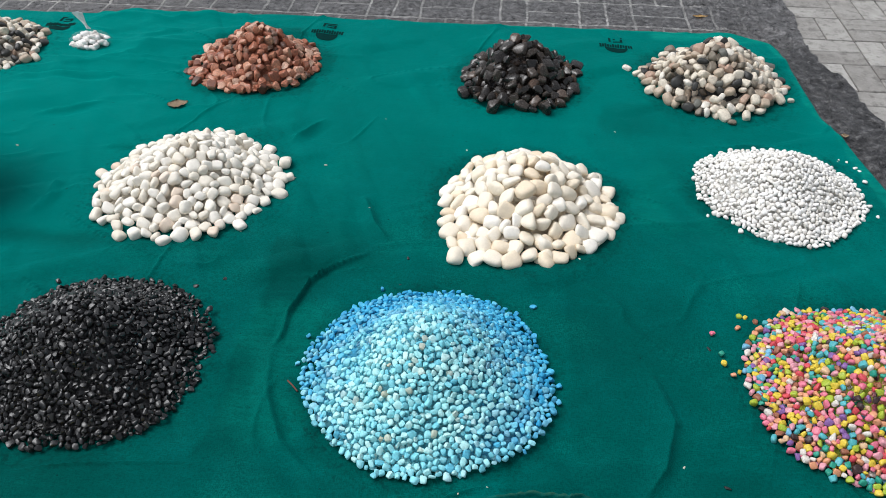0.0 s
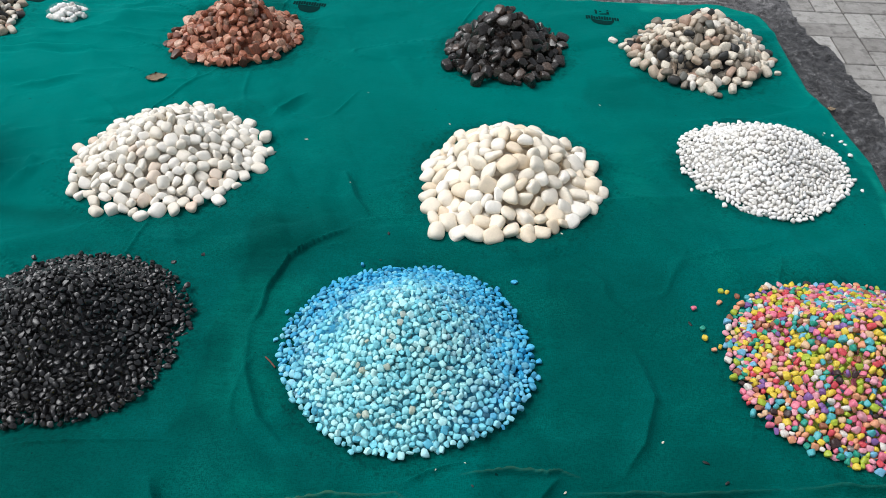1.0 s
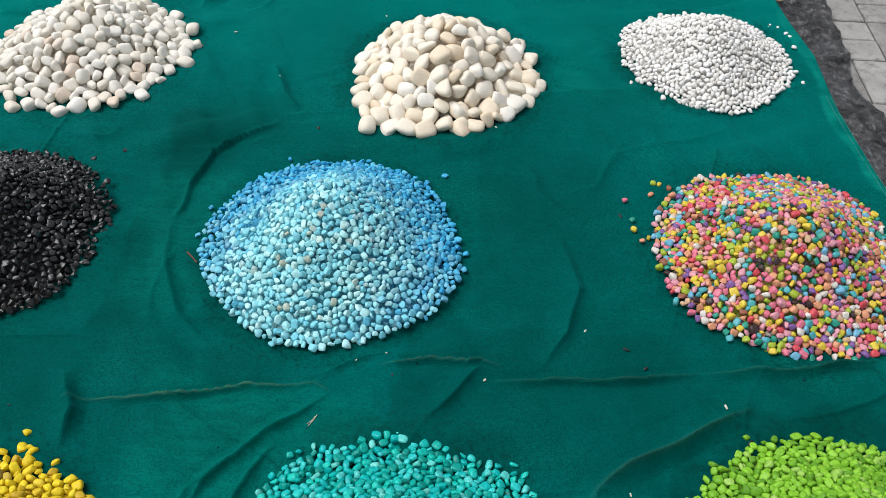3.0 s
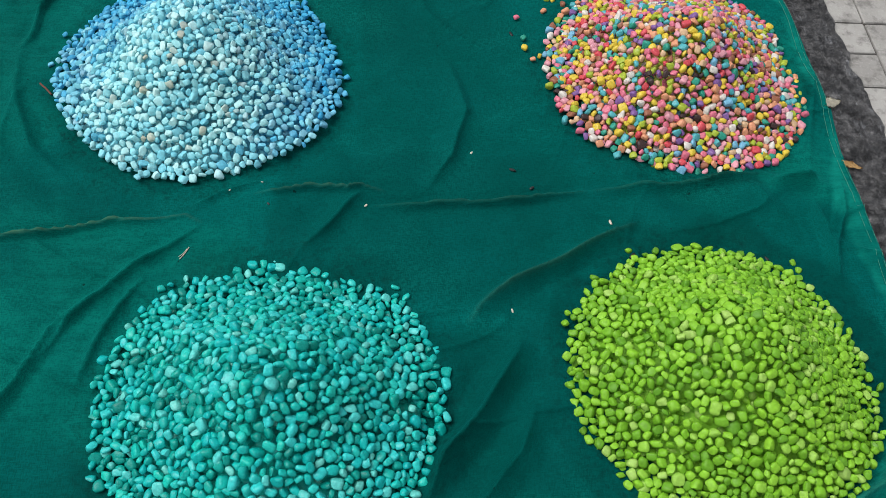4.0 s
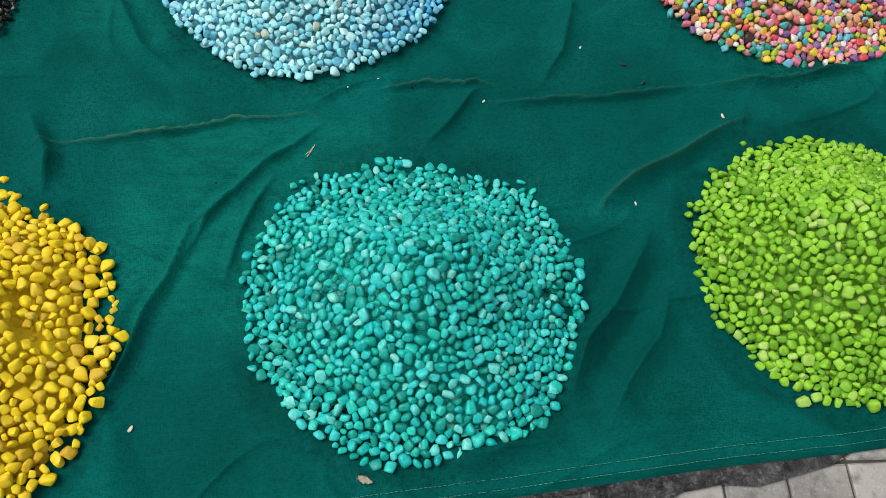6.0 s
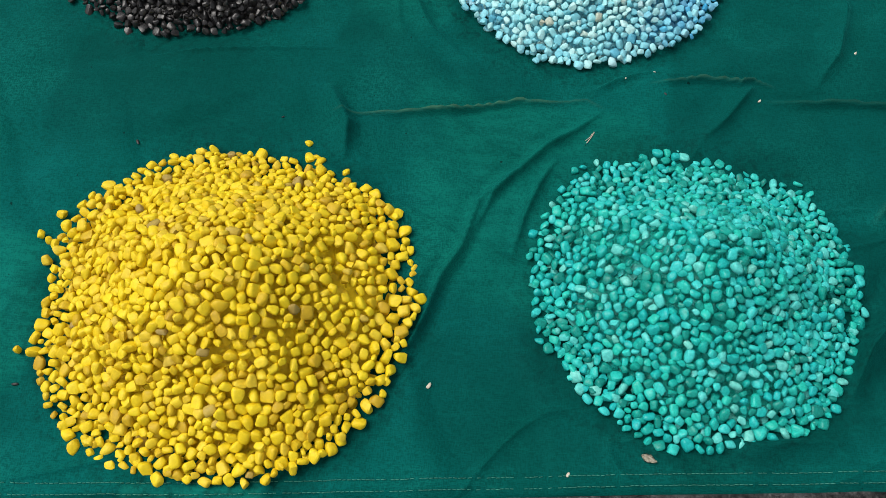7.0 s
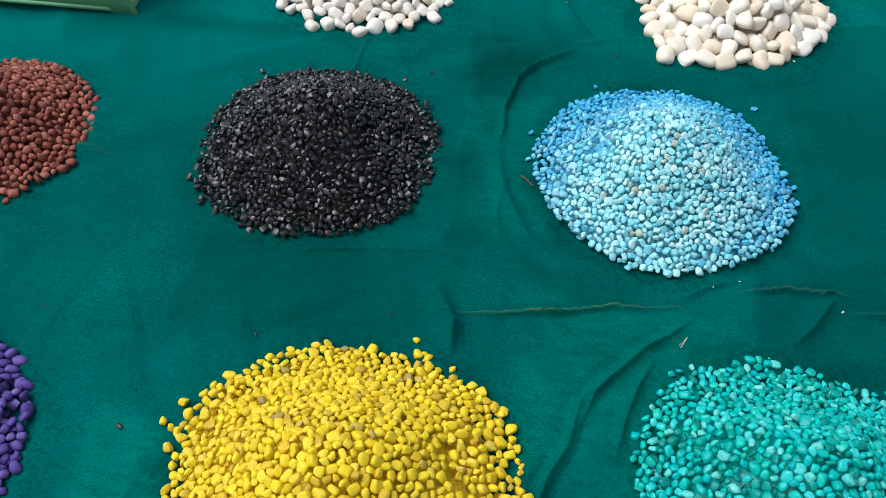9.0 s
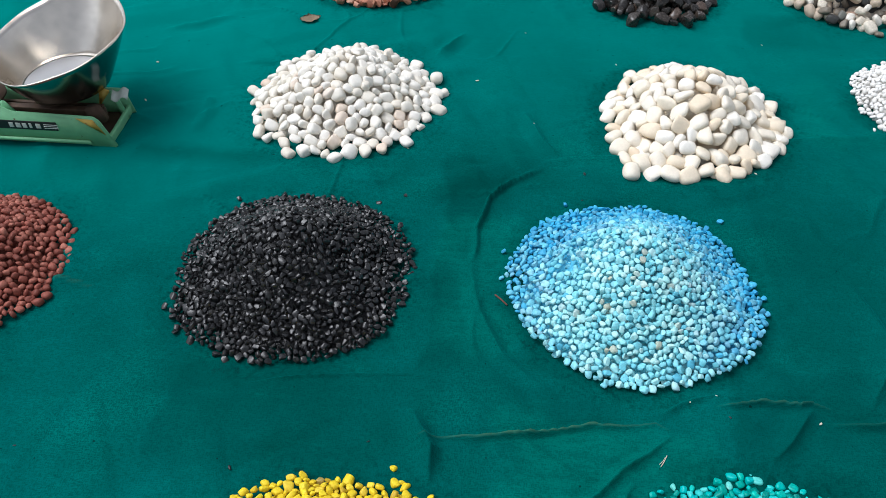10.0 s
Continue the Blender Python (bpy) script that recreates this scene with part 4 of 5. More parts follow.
heap("teal", MAT_TEAL, "broad heap of small glossy teal dyed pebbles on green cloth", 2, level=3, crisp=50, vary=0.17, broad=0.62, wave=((0.030, 0.11), (0.026, -1.72), (0.015, -2.88), (0.007, -1.82), (0.008, -0.65), (0.013, 0.81), (0.011, 0.04)),
     strays=((0.317, 1.017), (0.335, 1.010), (0.393, 0.955), (0.415, 0.931), (-0.058, 0.954), (-0.029, 0.967), (-0.075, 0.945), (0.479, 0.65), (-0.138, 0.565), (-0.14, 0.588), (-0.157, 0.688), (-0.163, 0.737), (-0.158, 0.788), (0.145, 1.018)))
heap("green", MAT_GREEN, "heap of small lime green dyed pebbles on green cloth", 3, level=3, crisp=50, vary=0.16, broad=0.65, wave=((0.034, 0.0), (0.008, -2.07), (0.013, 2.56)),
     strays=((0.894, 1.049), (1.366, 0.663), (1.256, 1.025), (1.262, 1.005), (0.743, 0.894), (0.731, 0.797), (0.737, 0.765), (0.757, 0.693)))
heap("blue", MAT_BLUE, "heap of fine sky blue and pale turquoise stone chips", 4, level=3, crisp=42, facets=5, cut=(0.55, 0.88), edge=14, broad=0.68, wave=((0.032, 0.58), (0.008, -2.66), (0.018, 2.22), (0.016, 2.66)),
     strays=((-0.417, 1.657), (-0.241, 1.868), (0.272, 1.537), (-0.316, 1.361), (-0.40, 1.60), (0.27, 1.48), (-0.16, 1.225), (-0.10, 1.228), (0.205, 1.83)))
heap("black", MAT_BLACK, "heap of fine shiny black stone chips on green cloth", 5, level=3, facets=6, cut=(0.50, 0.82), edge=16, crisp=38, tilt=0.7, flat=(0.42, 0.72), broad=0.657, wave=((0.017, -0.38), (0.024, 1.18), (0.031, -2.87), (0.01, -2.46)),
     strays=((-0.715, 1.867), (-0.655, 1.563), (-0.671, 1.465), (-0.713, 1.334), (-1.209, 1.809), (-0.791, 1.822), (-1.237, 1.292), (-1.09, 1.222), (-1.0, 1.225)))
heap("multi", MAT_MULTI, "heap of small dyed pebbles in mixed bright colours", 6, level=3, crisp=45, cut=(0.58, 0.90), edge=10, broad=0.6, wave=((0.005, 0.03), (0.024, -2.97), (0.048, 3.03)),
     strays=((0.903, 1.922), (0.793, 1.849), (0.707, 1.774), (0.718, 1.698), (0.719, 1.662), (0.737, 1.622), (0.755, 1.635), (0.79, 1.449), (0.81, 1.845), (0.78, 1.80), (0.80, 1.46), (0.77, 1.64)))
heap("maroon", MAT_MAROON, "heap of small dull maroon red pebbles on green cloth", 7, broad=0.65)
heap("purple", MAT_PURPLE, "heap of small matt purple dyed pebbles on green cloth", 8, ragged=0.04, broad=0.65)
heap("white", MAT_WHITE, "low heap of smooth white pebbles on green cloth", 9, vary=0.14, rise=0.12, tilt=0.4, level=4, under=2, facets=3, cut=(0.74, 0.95), edge=5, block=(0.78, 1.0), flat=(0.52, 0.74), broad=0.67, wave=((0.024, -1.66), (0.026, 0.95), (0.015, -1.07)),
     strays=((-0.645, 2.397), (-0.66, 2.375), (-0.707, 2.192)))
heap("cream", MAT_CREAM, "heap of large smooth cream pebbles on green cloth", 10, vary=0.15, rise=0.10, tilt=0.32, level=4, under=2, facets=3, cut=(0.74, 0.95), edge=5, block=(0.75, 1.0), flat=(0.44, 0.62), ragged=0.0, close=0.90, broad=0.65, wave=((0.004, 1.0), (0.025, 0.21), (0.025, -2.89), (0.018, -2.79)),
     strays=((0.247, 2.022), (0.235, 2.085)))
heap("chip", MAT_CHIP, "heap of fine bright white stone chips on green cloth", 11, facets=5, cut=(0.55, 0.88), edge=11, broad=0.655, wave=((0.008, 0.3), (0.027, -2.02), (0.02, 0.73), (0.026, 0.79)),
     strays=((1.333, 2.69), (1.355, 2.656), (1.365, 2.64), (1.31, 2.70), (1.296, 2.679), (1.344, 2.369), (0.874, 2.249), (0.781, 2.321), (0.816, 2.324), (0.769, 2.454), (0.765, 2.41), (1.362, 2.569), (1.324, 2.475), (1.33, 2.42)))
heap("river", MAT_RIVER, "heap of mixed cream, grey and brown river pebbles", 12, vary=0.22, rise=0.12, tilt=0.45, level=4, under=2, facets=4, cut=(0.68, 0.95), edge=7, block=(0.66, 0.88), flat=(0.48, 0.72), broad=0.675, wave=((0.073, -2.66), (0.037, 2.16), (0.006, 1.8)),
     strays=((1.236, 3.122), (0.600, 3.33), (0.64, 3.29), (0.97, 2.93)))
heap("polished", MAT_POLISHED, "heap of large polished black stones on green cloth", 13, vary=0.2, rise=0.14, tilt=0.5, crisp=30, level=4, under=2, facets=5, cut=(0.55, 0.85), edge=16, flat=(0.5, 0.78), broad=0.666, wave=((0.048, -2.38), (0.02, 1.83), (0.036, -2.81)))
heap("red", MAT_RED, "heap of rough rusty red and salmon stones", 14, crisp=30, level=4, under=2, facets=7, cut=(0.50, 0.85), edge=18, flat=(0.5, 0.8), tilt=0.5, vary=0.24, stones="stone", broad=0.59, wave=((0.054, 2.27), (0.036, 0.63), (0.037, -1.04)),
     strays=((-1.254, 3.121),))
heap("grey_river", MAT_RIVER, "heap of large mixed grey and white river pebbles", 15, vary=0.22, rise=0.12, tilt=0.45, level=4, under=2, facets=4, cut=(0.68, 0.95), edge=7, block=(0.66, 0.88), flat=(0.48, 0.72), broad=0.66)


# ---- weighing scale with a steel pan ----
def lathe(rings, seg=64, oval=(1.0, 1.0)):
    """A turned shell: radius and height of each ring, the last ring open."""
    bm = bmesh.new()
    rows = []
    for r, z in rings:
        rows.append([bm.verts.new((r * oval[0] * math.cos(2 * math.pi * k / seg), r * oval[1] * math.sin(2 * math.pi * k / seg), z)) for k in range(seg)])
    for a, b in zip(rows, rows[1:]):
        for k in range(seg):
            bm.faces.new((a[k], a[(k + 1) % seg], b[(k + 1) % seg], b[k]))
    return bm


def moved(bm, x, y, z):
    bmesh.ops.translate(bm, verts=bm.verts[:], vec=(x, y, z))
    return bm


def prism(outline, y0, y1, bevel=0.004):
    """A plate cut to an outline in x and z, from y0 to y1."""
    bm = bmesh.new()
    a = [bm.verts.new((x, y0, z)) for x, z in outline]
    b = [bm.verts.new((x, y1, z)) for x, z in outline]
    n = len(a)
    bm.faces.new(a)
    bm.faces.new(b[::-1])
    for k in range(n):
        bm.faces.new((a[k], b[k], b[(k + 1) % n], a[(k + 1) % n]))
    bmesh.ops.recalc_face_normals(bm, faces=bm.faces[:])
    bmesh.ops.bevel(bm, geom=bm.edges[:], offset=bevel, segments=2, affect="EDGES")
    return bm


def weighing_scale():
    thing = new("weighing_scale")
    thing.location = (-1.66, 2.005, 0.011)
    tagged(thing, "old green painted iron counter scale with a steel pan", "scale")
    w, dep = 0.62, 0.20
    front = [(-w, 0.0), (-w, 0.146), (-0.33, 0.146), (-0.30, 0.128), (-0.042, 0.122), (-0.026, 0.108), (0.010, 0.010), (-0.01, -0.004), (-0.05, -0.004), (-0.085, 0.014), (-w + 0.085, 0.014), (-w + 0.05, -0.004)]
    part("front_panel", prism(front, 0.0, 0.012), MAT_GREEN_PAINT, thing, "pale green painted panel, chipped and rusty")
    part("front_rail", prism([(-w + 0.09, 0.020), (-w + 0.09, 0.034), (-0.075, 0.034), (-0.068, 0.020)], -0.006, 0.001, 0.002), MAT_GREEN_PAINT, thing)
    part("back_panel", prism([(-w, 0.0), (-w, 0.10), (-0.02, 0.10), (0.0, 0.0)], dep - 0.012, dep), MAT_GREEN_PAINT, thing)
    part("end_bar", box_bm(-0.022, -0.010, 0.014, dep - 0.013, 0.010, 0.040, 0.003), MAT_GREEN_PAINT, thing)
    part("end_bar", box_bm(-w + 0.010, -w + 0.022, 0.014, dep - 0.013, 0.010, 0.040, 0.003), MAT_GREEN_PAINT, thing)
    part("floor_plate", box_bm(-w + 0.024, -0.024, 0.013, dep - 0.014, 0.004, 0.010, 0.001), MAT_RUST, thing)
    # painted corner and worn foot
    part("corner_patch", prism([(-0.095, 0.118), (-0.042, 0.116), (-0.014, 0.058)], -0.0035, -0.0005, 0.0008), MAT_YELLOW_PAINT, thing, "worn yellow paint patch")
    part("foot", moved(lathe([(0.016, -0.004), (0.018, 0.0), (0.018, 0.010), (0.012, 0.014), (0.001, 0.015)], 20), -0.036, 0.024, -0.004), MAT_RUST, thing)
    # name plate with unreadable lettering
    plate = part("name_plate", box_bm(-0.40, -0.165, -0.0035, -0.0006, 0.066, 0.098, 0.0008), MAT_DARK, thing, "black name plate")
    for k, wide in enumerate((0.016, 0.018, 0.016, 0.010, 0.018)):
        x = -0.318 + k * 0.0215
        part("letter_bar", box_bm(x, x + wide * 0.85, -0.0056, -0.0037, 0.074, 0.091, 0.0004), MAT_PALE_INK, plate)
    for z in (0.075, 0.0815, 0.088):
        part("stripe", box_bm(-0.206, -0.160, -0.0054, -0.0037, z, z + 0.0018, 0.0003), MAT_PALE_INK, plate)
    # beam, knife edges and the pointer box between the panels
    part("beam", box_bm(-w + 0.05, -0.05, 0.085, 0.110, 0.060, 0.085, 0.004), MAT_RUST, thing)
    part("beam", box_bm(-w + 0.05, -0.08, 0.140, 0.155, 0.045, 0.065, 0.004), MAT_RUST, thing)
    part("bracket", prism([(-0.09, 0.04), (-0.10, 0.105), (-0.055, 0.112), (-0.035, 0.06)], 0.060, 0.090, 0.004), MAT_RUST, thing)
    part("bracket", prism([(-0.10, 0.05), (-0.08, 0.122), (-0.05, 0.110)], 0.150, 0.168, 0.003), MAT_YELLOW_PAINT, thing)
    box = part("pointer_box", prism([(-0.46, 0.088), (-0.46, 0.152), (-0.445, 0.158), (-0.375, 0.158), (-0.355, 0.138), (-0.35, 0.088)], 0.010, 0.060, 0.005), MAT_GREEN_PAINT, thing)
    part("dial", box_bm(-0.445, -0.368, 0.0035, 0.0090, 0.104, 0.140, 0.002), MAT_DIAL, box, "dirty pale dial")
    part("rim_bar", prism([(-0.345, 0.098), (-0.335, 0.150), (-0.325, 0.150), (-0.290, 0.098)], 0.020, 0.032, 0.003), MAT_GREEN_PAINT, thing)
    for px in (-0.215, -w + 0.16):
        part("pan_support", moved(lathe([(0.020, 0.075), (0.020, 0.100), (0.085, 0.106), (0.085, 0.113), (0.001, 0.114)], 32), px, 0.155 if px > -0.3 else 0.10, 0), MAT_RUST, thing)
    # paper scrap caught at the end
    bm = bmesh.new()
    bmesh.ops.create_grid(bm, x_segments=8, y_segments=5, size=0.5)
    for v in bm.verts:
        v.co = Vector((-0.005 + v.co.x * 0.055, 0.135 + v.co.y * 0.028, 0.118 + 0.010 * math.sin(v.co.x * 6) + v.co.y * 0.02))
    bmesh.ops.solidify(bm, geom=bm.faces[:], thickness=0.001)
    part("paper_scrap", bm, MAT_PALE_INK, thing, "white crumpled paper scrap")
    part("end_upright", prism([(-0.030, 0.01), (-0.050, 0.115), (-0.036, 0.118), (-0.006, 0.01)], dep - 0.05, dep - 0.038, 0.003), MAT_GREEN_PAINT, thing)
    # the pan: a flat floor and a tall wall with a rolled lip that rises to the back
    pan = new("weighing_pan")
    pan.location = (-1.858, 2.200, 0.128)
    tagged(pan, "tall steel weighing pan with dented shiny wall", "pan")

    def wall_point(a, up):
        r = 0.134 + 0.086 * up ** 0.9 + 0.012 * up * math.cos(a - 0.3)
        r *= 1 + 0.022 * up * math.cos(4 * a + 0.5)
        high = 0.165 + 0.050 * math.cos(a - 0.75)
        # the back is drawn out into a pouring spout
        spout = math.exp(-(abs(a - 1.45) / 0.30) ** 1.6)
        r += 0.075 * spout * up ** 1.3
        # hammered dents down the wall
        r += 0.004 * up * math.sin(7 * a + 1.0) * math.sin(2.5 * up + a)
        high += 0.060 * spout
        return Vector((r * math.cos(a), r * math.sin(a), high * up))

    wall = bmesh.new()
    rows = [[wall.verts.new(wall_point(2 * math.pi * k / 96, i / 10)) for k in range(96)] for i in range(11)]
    for lo, hi in zip(rows, rows[1:]):
        for k in range(96):
            wall.faces.new((lo[k], lo[(k + 1) % 96], hi[(k + 1) % 96], hi[k]))
    wall.normal_update()
    bmesh.ops.solidify(wall, geom=wall.faces[:], thickness=0.002)
    bmesh.ops.recalc_face_normals(wall, faces=wall.faces[:])
    # outer faces take the copy tinted for the cloth's reflection
    for f in wall.faces:
        c = f.calc_center_median()
        f.material_index = 1 if f.normal.x * c.x + f.normal.y * c.y > 0 else 0
    sides = part("pan_wall", wall, MAT_STEEL, pan)
    sides.data.materials.append(MAT_TINTED_STEEL)
    lip = bmesh.new()
    ring = []
    for k in range(96):
        a = 2 * math.pi * k / 96
        c, out = wall_point(a, 1.0), Vector((math.cos(a), math.sin(a), 0))
        ring.append([lip.verts.new(c + out * 0.0024 * math.cos(q) + Vector((0, 0, 0.0024 * math.sin(q)))) for q in (0, 1.05, 2.1, 3.14, 4.19, 5.24)])
    for k in range(96):
        for q in range(6):
            lip.faces.new((ring[k][q], ring[(k + 1) % 96][q], ring[(k + 1) % 96][(q + 1) % 6], ring[k][(q + 1) % 6]))
    bmesh.ops.recalc_face_normals(lip, faces=lip.faces[:])
    part("pan_lip", lip, MAT_STEEL, pan, "bright rolled rim")
    part("pan_floor", lathe([(0.128, 0.000), (0.134, 0.008), (0.134, 0.010), (0.0008, 0.0102)], 64), MAT_PAN_FLOOR, pan, "dull grey pan floor")


weighing_scale()


# ---- small bag of white pebbles ----
def pebble_bag():
    rs = np.random.RandomState(31)
    thing = new("pebble_bag")
    thing.location = (-1.772, 3.345, 0.009)
    tagged(thing, "small clear plastic bag of white pebbles tied at the neck", "bag")
    kinds = [stone_shape(rs, 2, (0.55, 0.75), 3, (0.75, 0.95), 5) for _ in range(5)]
    shared = []
    for v in kinds:
        me = mesh_arrays("pebble", v, BALL[2][1])
        me.polygons.foreach_set("use_smooth", [True] * len(me.polygons))
        me.materials.append(MAT_CHIP)
        shared.append(me)
    for k in range(64):
        a, r = rs.uniform(0, 6.28), math.sqrt(rs.uniform(0, 1))
        x, y = 0.085 * r * math.cos(a), 0.062 * r * math.sin(a)
        z = 0.010 + (1 - r * r) * 0.042 * rs.uniform(0.3, 1)
        ob = bpy.data.objects.new("pebble", shared[k % 5])
        scene.collection.objects.link(ob)
        ob.parent = thing
        ob.matrix_basis = pose(x, y, z, rs.uniform(-40, 40), rs.uniform(-40, 40), rs.uniform(0, 360)) @ Matrix.Diagonal((0.0165, 0.0165, 0.0165, 1))
    film = Nodes("clear_film")
    film.set(Base_Color=(0.9, 0.93, 0.93, 1), Roughness=0.12, Alpha=0.05)
    bm = bmesh.new()
    bmesh.ops.create_icosphere(bm, subdivisions=4, radius=1)
    for v in bm.verts:
        k = 1 + 0.10 * noise.noise(v.co * 4.0) + 0.06 * noise.noise(v.co * 11.0)
        v.co = Vector((v.co.x * 0.096 * k, v.co.y * 0.072 * k, max(0.001, 0.016 + v.co.z * 0.042 * k)))
    part("bag_film", bm, film.mat, thing, "clear plastic film")
    neck = lathe([(0.010, 0.0), (0.006, 0.012), (0.008, 0.030), (0.017, 0.060), (0.021, 0.075)], 20)
    for v in neck.verts:
        f = 1 + 0.25 * math.sin(5 * math.atan2(v.co.y, v.co.x))
        v.co = Vector((v.co.x * f - v.co.z * 0.45, v.co.y * f * 0.5, v.co.z))
    milk = Nodes("milky_film")
    milk.set(Base_Color=(0.75, 0.78, 0.78, 1), Roughness=0.3, Alpha=0.75)
    part("tied_neck", moved(neck, -0.012, 0.03, 0.060), milk.mat, thing, "gathered milky plastic neck")


pebble_bag()


# ---- litter ----
def leaf(name, x, y, z, size, wide, turn, material, label, curl=0.25, category="leaf"):
    bm = bmesh.new()
    rows = []
    for i in range(13):
        t = i / 12
        half = wide * (math.sin(math.pi * t ** 0.8) ** 0.8) * (1 + 0.18 * math.sin(i * 2.3)) / 2 + 0.0006
        row = []
        for j in range(5):
            s = (j - 2) / 2
            row.append(bm.verts.new(((t - 0.5) * size, s * half, 0.003 + curl * size * (0.25 * (2 * t - 1) ** 2 + 0.22 * abs(s) * math.sin(math.pi * t)) + 0.002 * math.sin(i + 2 * j))))
        rows.append(row)
    for a, b in zip(rows, rows[1:]):
        for j in range(4):
            bm.faces.new((a[j], b[j], b[j + 1], a[j + 1]))
    bmesh.ops.solidify(bm, geom=bm.faces[:], thickness=0.0008)
    ob = part(name, bm, material, None)
    ob.matrix_basis = pose(x, y, z, 0, 0, turn)
    tagged(ob, label, category)
    return ob


leaf("dry_leaf", -1.20, 2.845, height_at(-1.2, 2.845) + 0.001, 0.082, 0.058, 25, MAT_LEAF, "curled dry brown leaf lying on the cloth", 0.3)
leaf("fallen_leaf", 1.477, 1.304, 0.008, 0.052, 0.020, -24, MAT_ORANGE_LEAF, "pale orange fallen leaf at the cloth's edge", 0.15)
leaf("fallen_leaf", 1.486, 1.505, 0.008, 0.055, 0.034, 10, MAT_SCRAP, "pale dry leaf at the cloth's edge", 0.1)
leaf("fallen_leaf", 1.004, 3.93, 0.006, 0.075, 0.024, 5, MAT_ORANGE_LEAF, "dry yellow leaf on the black plastic", 0.15)
leaf("fallen_leaf", 0.064, 0.359, height_at(0.064, 0.359) + 0.001, 0.030, 0.014, -20, MAT_SCRAP, "tiny pale dry petal near the hem", 0.4)
leaf("bark_chip", 1.385, 2.885, 0.008, 0.034, 0.026, 10, MAT_LEAF, "flat brown chip at the cloth's edge", 0.1, "chip")


def twig(points, r, material, label, name="twig"):
    cu = bpy.data.curves.new(name, "CURVE")
    cu.dimensions, cu.bevel_depth, cu.bevel_resolution = "3D", r, 2
    sp = cu.splines.new("POLY")
    sp.points.add(len(points) - 1)
    for q, (x, y) in zip(sp.points, points):
        q.co = (x, y, height_at(x, y) + r + 0.001, 1)
    cu.materials.append(material)
    ob = new(name, cu)
    dg = bpy.context.evaluated_depsgraph_get()
    me = bpy.data.meshes.new_from_object(ob.evaluated_get(dg))
    bpy.data.objects.remove(ob)
    ob = new(name, me)
    tagged(ob, label, "twig")
    return ob


twig([(-0.435, 1.487), (-0.420, 1.474), (-0.402, 1.455)], 0.0022, MAT_TWIG, "short reddish twig beside the blue heap")
twig([(-0.050, 1.016), (-0.041, 1.030), (-0.034, 1.044)], 0.0009, MAT_SCRAP, "thin pale straw on the cloth", "straw")
twig([(-0.053, 1.022), (-0.044, 1.030), (-0.038, 1.040)], 0.0006, MAT_SCRAP, "thin pale straw on the cloth", "straw")


def crumb(x, y, size, material, label, seed):
    rs = np.random.RandomState(seed)
    me = mesh_arrays("crumb", stone_shape(rs, 2, (0.35, 0.5), 6, (0.5, 0.85), 10), BALL[2][1])
    ob = part("crumb", me, material, None)
    ob.matrix_basis = pose(x, y, height_at(x, y) + size * 0.3, 0, 0, rs.uniform(0, 180)) @ Matrix.Diagonal((size, size * 0.6, size * 0.6, 1))
    tagged(ob, label, "crumb", "specks on the cloth")


for k, (x, y) in enumerate(((-0.368, 2.83), (0.513, 2.822), (-0.535, 2.485), (-0.735, 2.096), (0.347, 2.055), (-0.63, 2.40), (-0.336, 2.232), (0.568, 1.322), (0.869, 1.13), (0.034, 1.187), (0.328, 1.155), (-0.34, 0.461), (0.10, 1.214), (0.633, 0.906), (-1.70, 2.52), (-1.291, 0.40), (-0.04, 2.637), (-1.66, 2.28), (0.94, 0.99), (-0.08, 0.32))):
    crumb(x, y, 0.0030 + 0.0018 * (k % 3), MAT_SCRAP, "tiny pale speck of straw or stone", 50 + k)
for k, (x, y) in enumerate(((-0.706, 1.028), (-1.002, 0.937), (-1.221, 0.679), (0.12, 1.15), (0.70, 1.22), (0.66, 1.27), (-0.19, 1.89), (1.20, 1.035), (0.90, 1.035), (-1.5, 0.95), (-0.18, 2.0), (0.69, 1.72), (0.82, 0.50), (-1.10, 0.40))):
    crumb(x, y, 0.0040 + 0.0025 * (k % 3), MAT_DARK, "tiny dark crumb of soil or stone", 90 + k)

tab = part("card_tab", box_bm(-0.017, 0.017, -0.030, 0.030, 0.0, 0.003, 0.0012), MAT_CARD, None)
tab.matrix_basis = pose(-0.618, 0.232, 0.0045, -1, 0, 3)
tagged(tab, "frayed brown cardboard tab sticking out under the hem", "card")


# ---- paving stones, laid in pairs that turn by a quarter ----
def paver_mesh(seed):
    rs = random.Random(seed)
    bm = box_bm(-0.1185, 0.1185, -0.0578, 0.0578, -0.034, 0.0, 0.0035, 1)
    for v in bm.verts:
        v.co += Vector((rs.uniform(-1, 1), rs.uniform(-1, 1), 0)) * 0.0012
    me = bpy.data.meshes.new("paver")
    bm.to_mesh(me)
    bm.free()
    return me


paving = new("paving")
tagged(paving, "street paving of grey and red concrete blocks", "paving", kind="structure")
BLOCKS = [paver_mesh(k) for k in range(6)]
for me in BLOCKS:
    me.materials.append(MAT_PAVER)
RED_BLOCKS = [paver_mesh(k) for k in range(2)]
for me in RED_BLOCKS:
    me.materials.append(MAT_PAVER_RED)


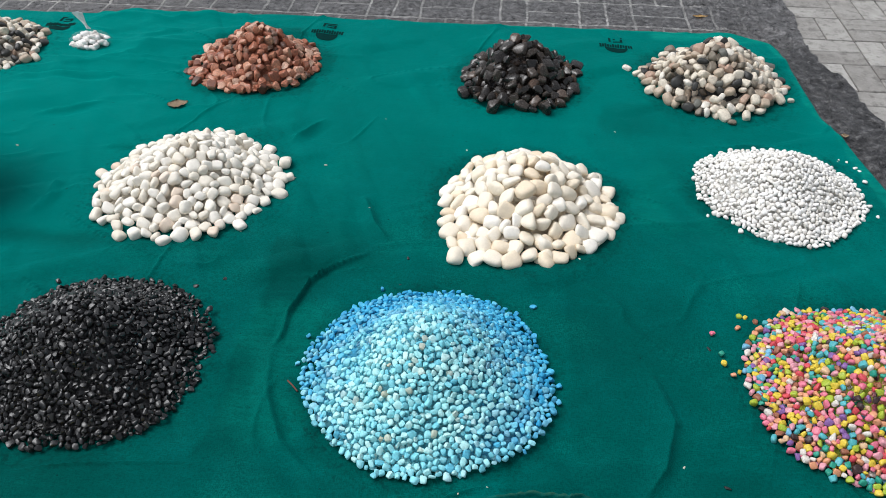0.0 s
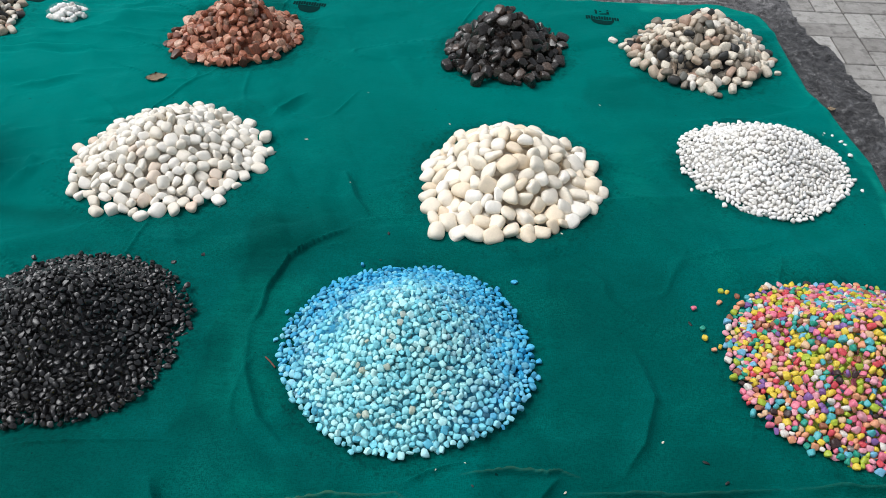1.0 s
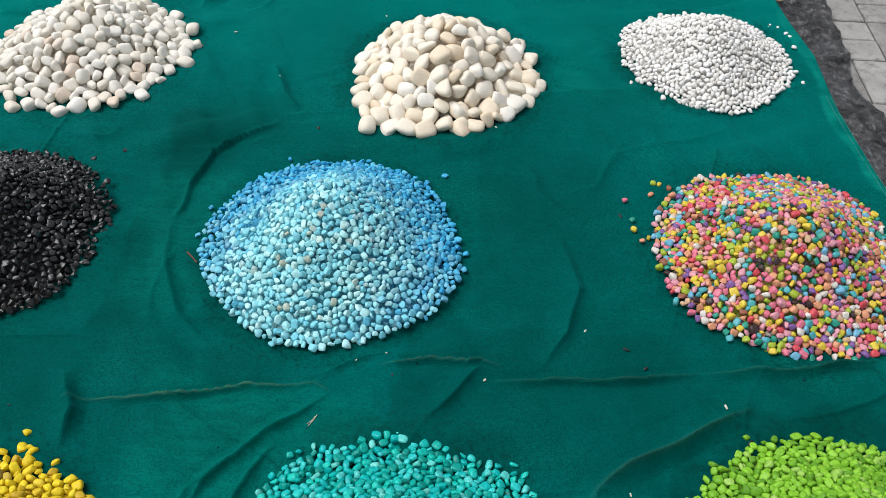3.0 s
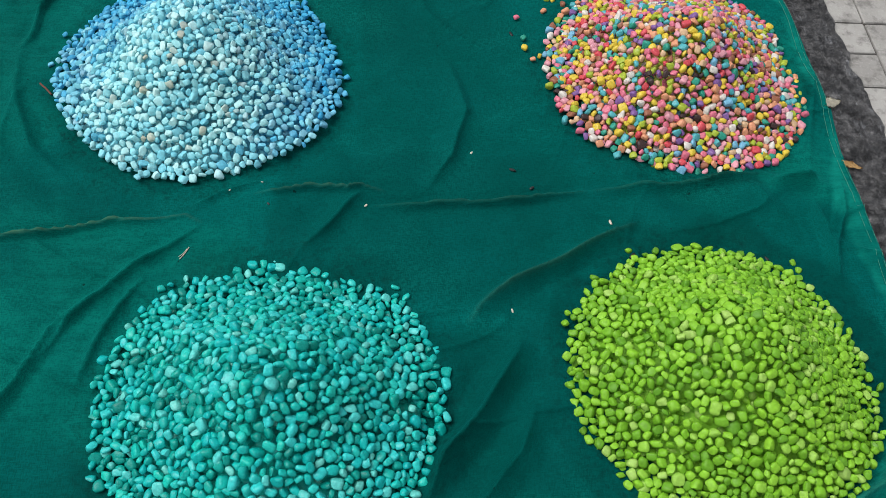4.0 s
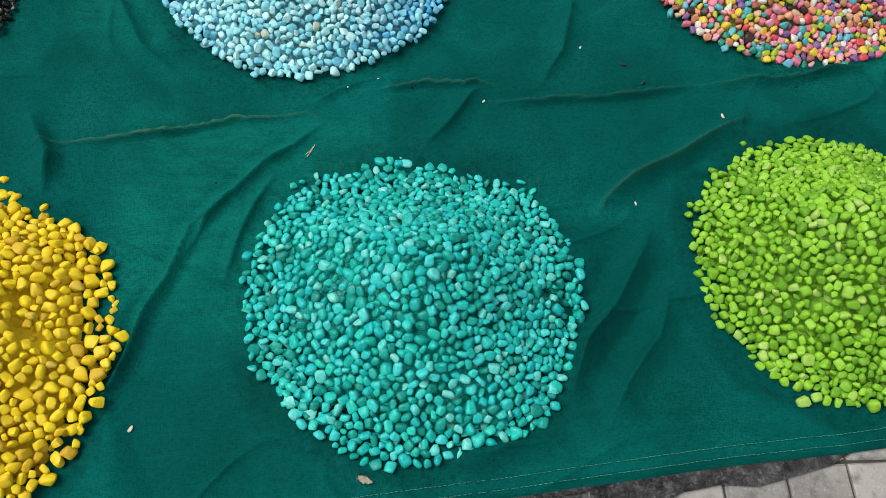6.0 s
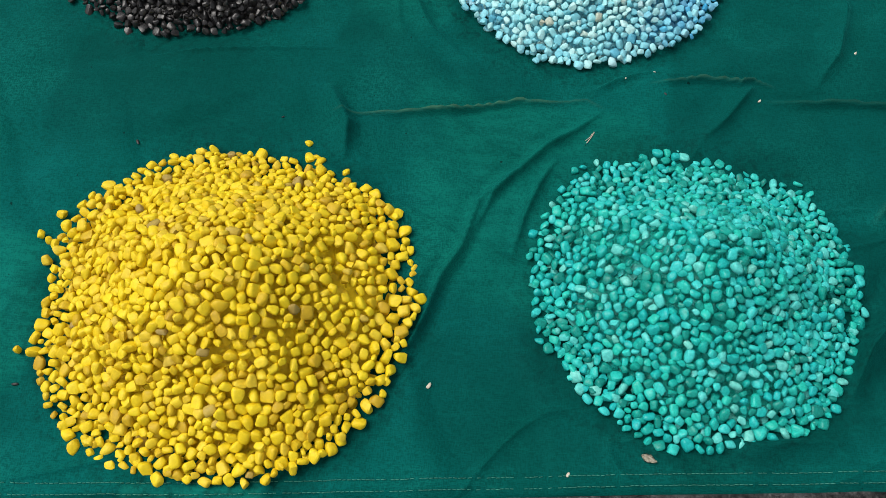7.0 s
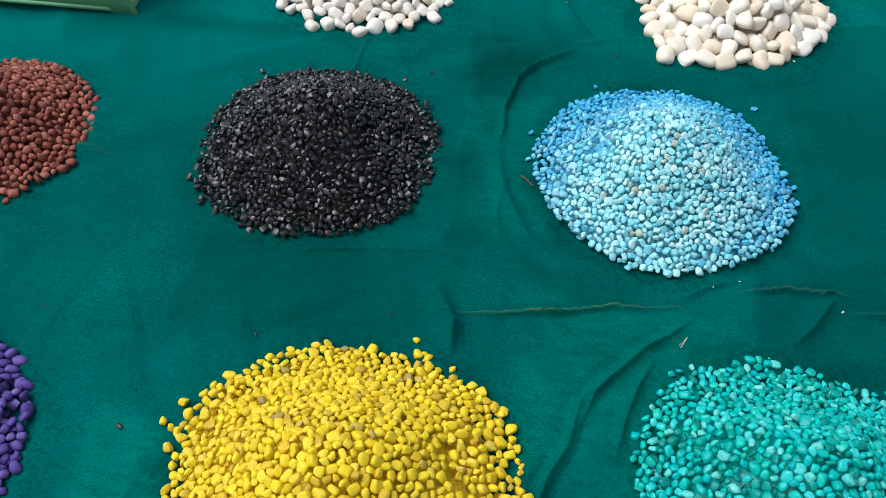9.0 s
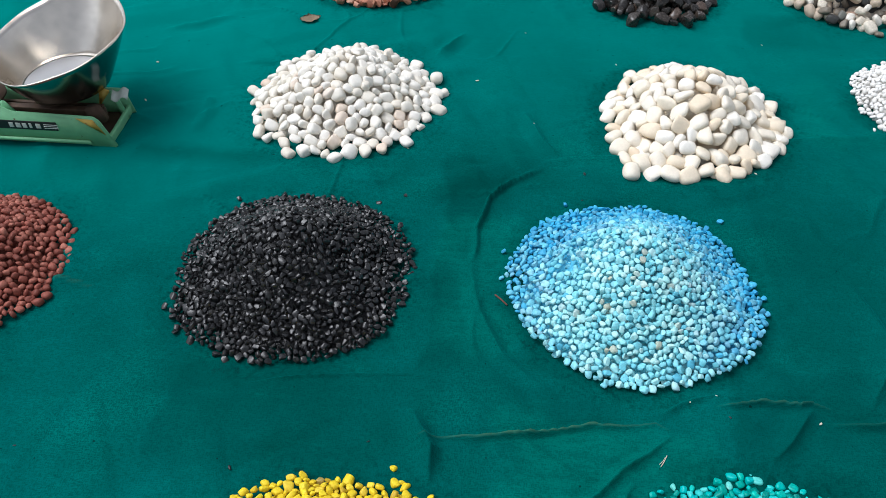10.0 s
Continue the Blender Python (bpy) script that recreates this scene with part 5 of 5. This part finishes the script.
def lay(x0, y0, columns, rows, first, cell=PAVE, reds=()):
    """Cells of two blocks each; every other cell is turned."""
    rs = random.Random(int(100 * x0) + len(columns))
    for i in columns:
        for j in rows:
            cx, cy = x0 + (i + 0.5) * cell, y0 + (j + 0.5) * cell
            upright = (i + j + first) % 2 == 0
            for side in (-0.25, 0.25):
                ox, oy = (side * cell, 0) if upright else (0, side * cell)
                pool = RED_BLOCKS if (i, j) in reds else BLOCKS
                ob = bpy.data.objects.new("paver", pool[rs.randrange(len(pool))])
                scene.collection.objects.link(ob)
                ob.parent = paving
                ob.matrix_basis = pose(cx + ox, cy + oy, -0.0045 + rs.uniform(-0.0015, 0.001), rs.uniform(-0.3, 0.3), rs.uniform(-0.3, 0.3), (90 if upright else 0) + rs.choice((0, 180)) + rs.uniform(-0.4, 0.4)) @ Matrix.Diagonal((cell / PAVE, cell / PAVE, 1, 1))


# beside the cloth and in front of its right half
lay(1.682, 1.335, range(-1, 4), range(-5, 16), 1)
lay(1.682, 1.335, range(-5, -1), range(-6, -2), 1)
# in front of its left half
lay(-1.158, -0.035, range(-4, 5), range(-1, 1), 1, 0.2705, reds=((0, 0),))


def far_paving(reach):
    """The rest of the street's blocks, joined, a little lower and well away from the cloth."""
    rs = np.random.RandomState(8)
    bm = box_bm(-0.1185, 0.1185, -0.0578, 0.0578, -0.034, 0.0)
    bmesh.ops.triangulate(bm, faces=bm.faces[:])
    v0 = np.array([v.co[:] for v in bm.verts])
    bm.verts.index_update()
    f0 = np.array([[v.index for v in f.verts] for f in bm.faces])
    bm.free()
    swap = np.stack([-v0[:, 1], v0[:, 0], v0[:, 2]], 1)
    allv, allf = [], []
    for i in range(-reach - 9, reach - 8):
        for j in range(-reach, reach):
            cx, cy = 1.682 + (i + 0.5) * PAVE, 1.335 + (j + 0.5) * PAVE
            if -3.2 < cx < 2.5 and 0.3 < cy < 5.0 and cx < 1.5 or 1.56 < cx < 2.55 and 0.2 < cy < 5.1 or -2.1 < cx < 0.1 and -0.2 < cy < 0.2:
                continue
            upright = (i + j + 1) % 2 == 0
            for side in (-0.25, 0.25):
                at = (cx + (side * PAVE if upright else 0), cy + (0 if upright else side * PAVE), -0.0085 + rs.uniform(-0.0008, 0.0008))
                allf.append(f0 + len(allv) * len(v0))
                allv.append((swap if upright else v0) + at)
    me = mesh_arrays("joined_paving", np.vstack(allv), np.vstack(allf))
    me.polygons.foreach_set("use_smooth", [False] * len(me.polygons))
    tagged(part("joined_paving", me, MAT_PAVER, paving, smooth=False), kind="stuff")


far_paving(30)
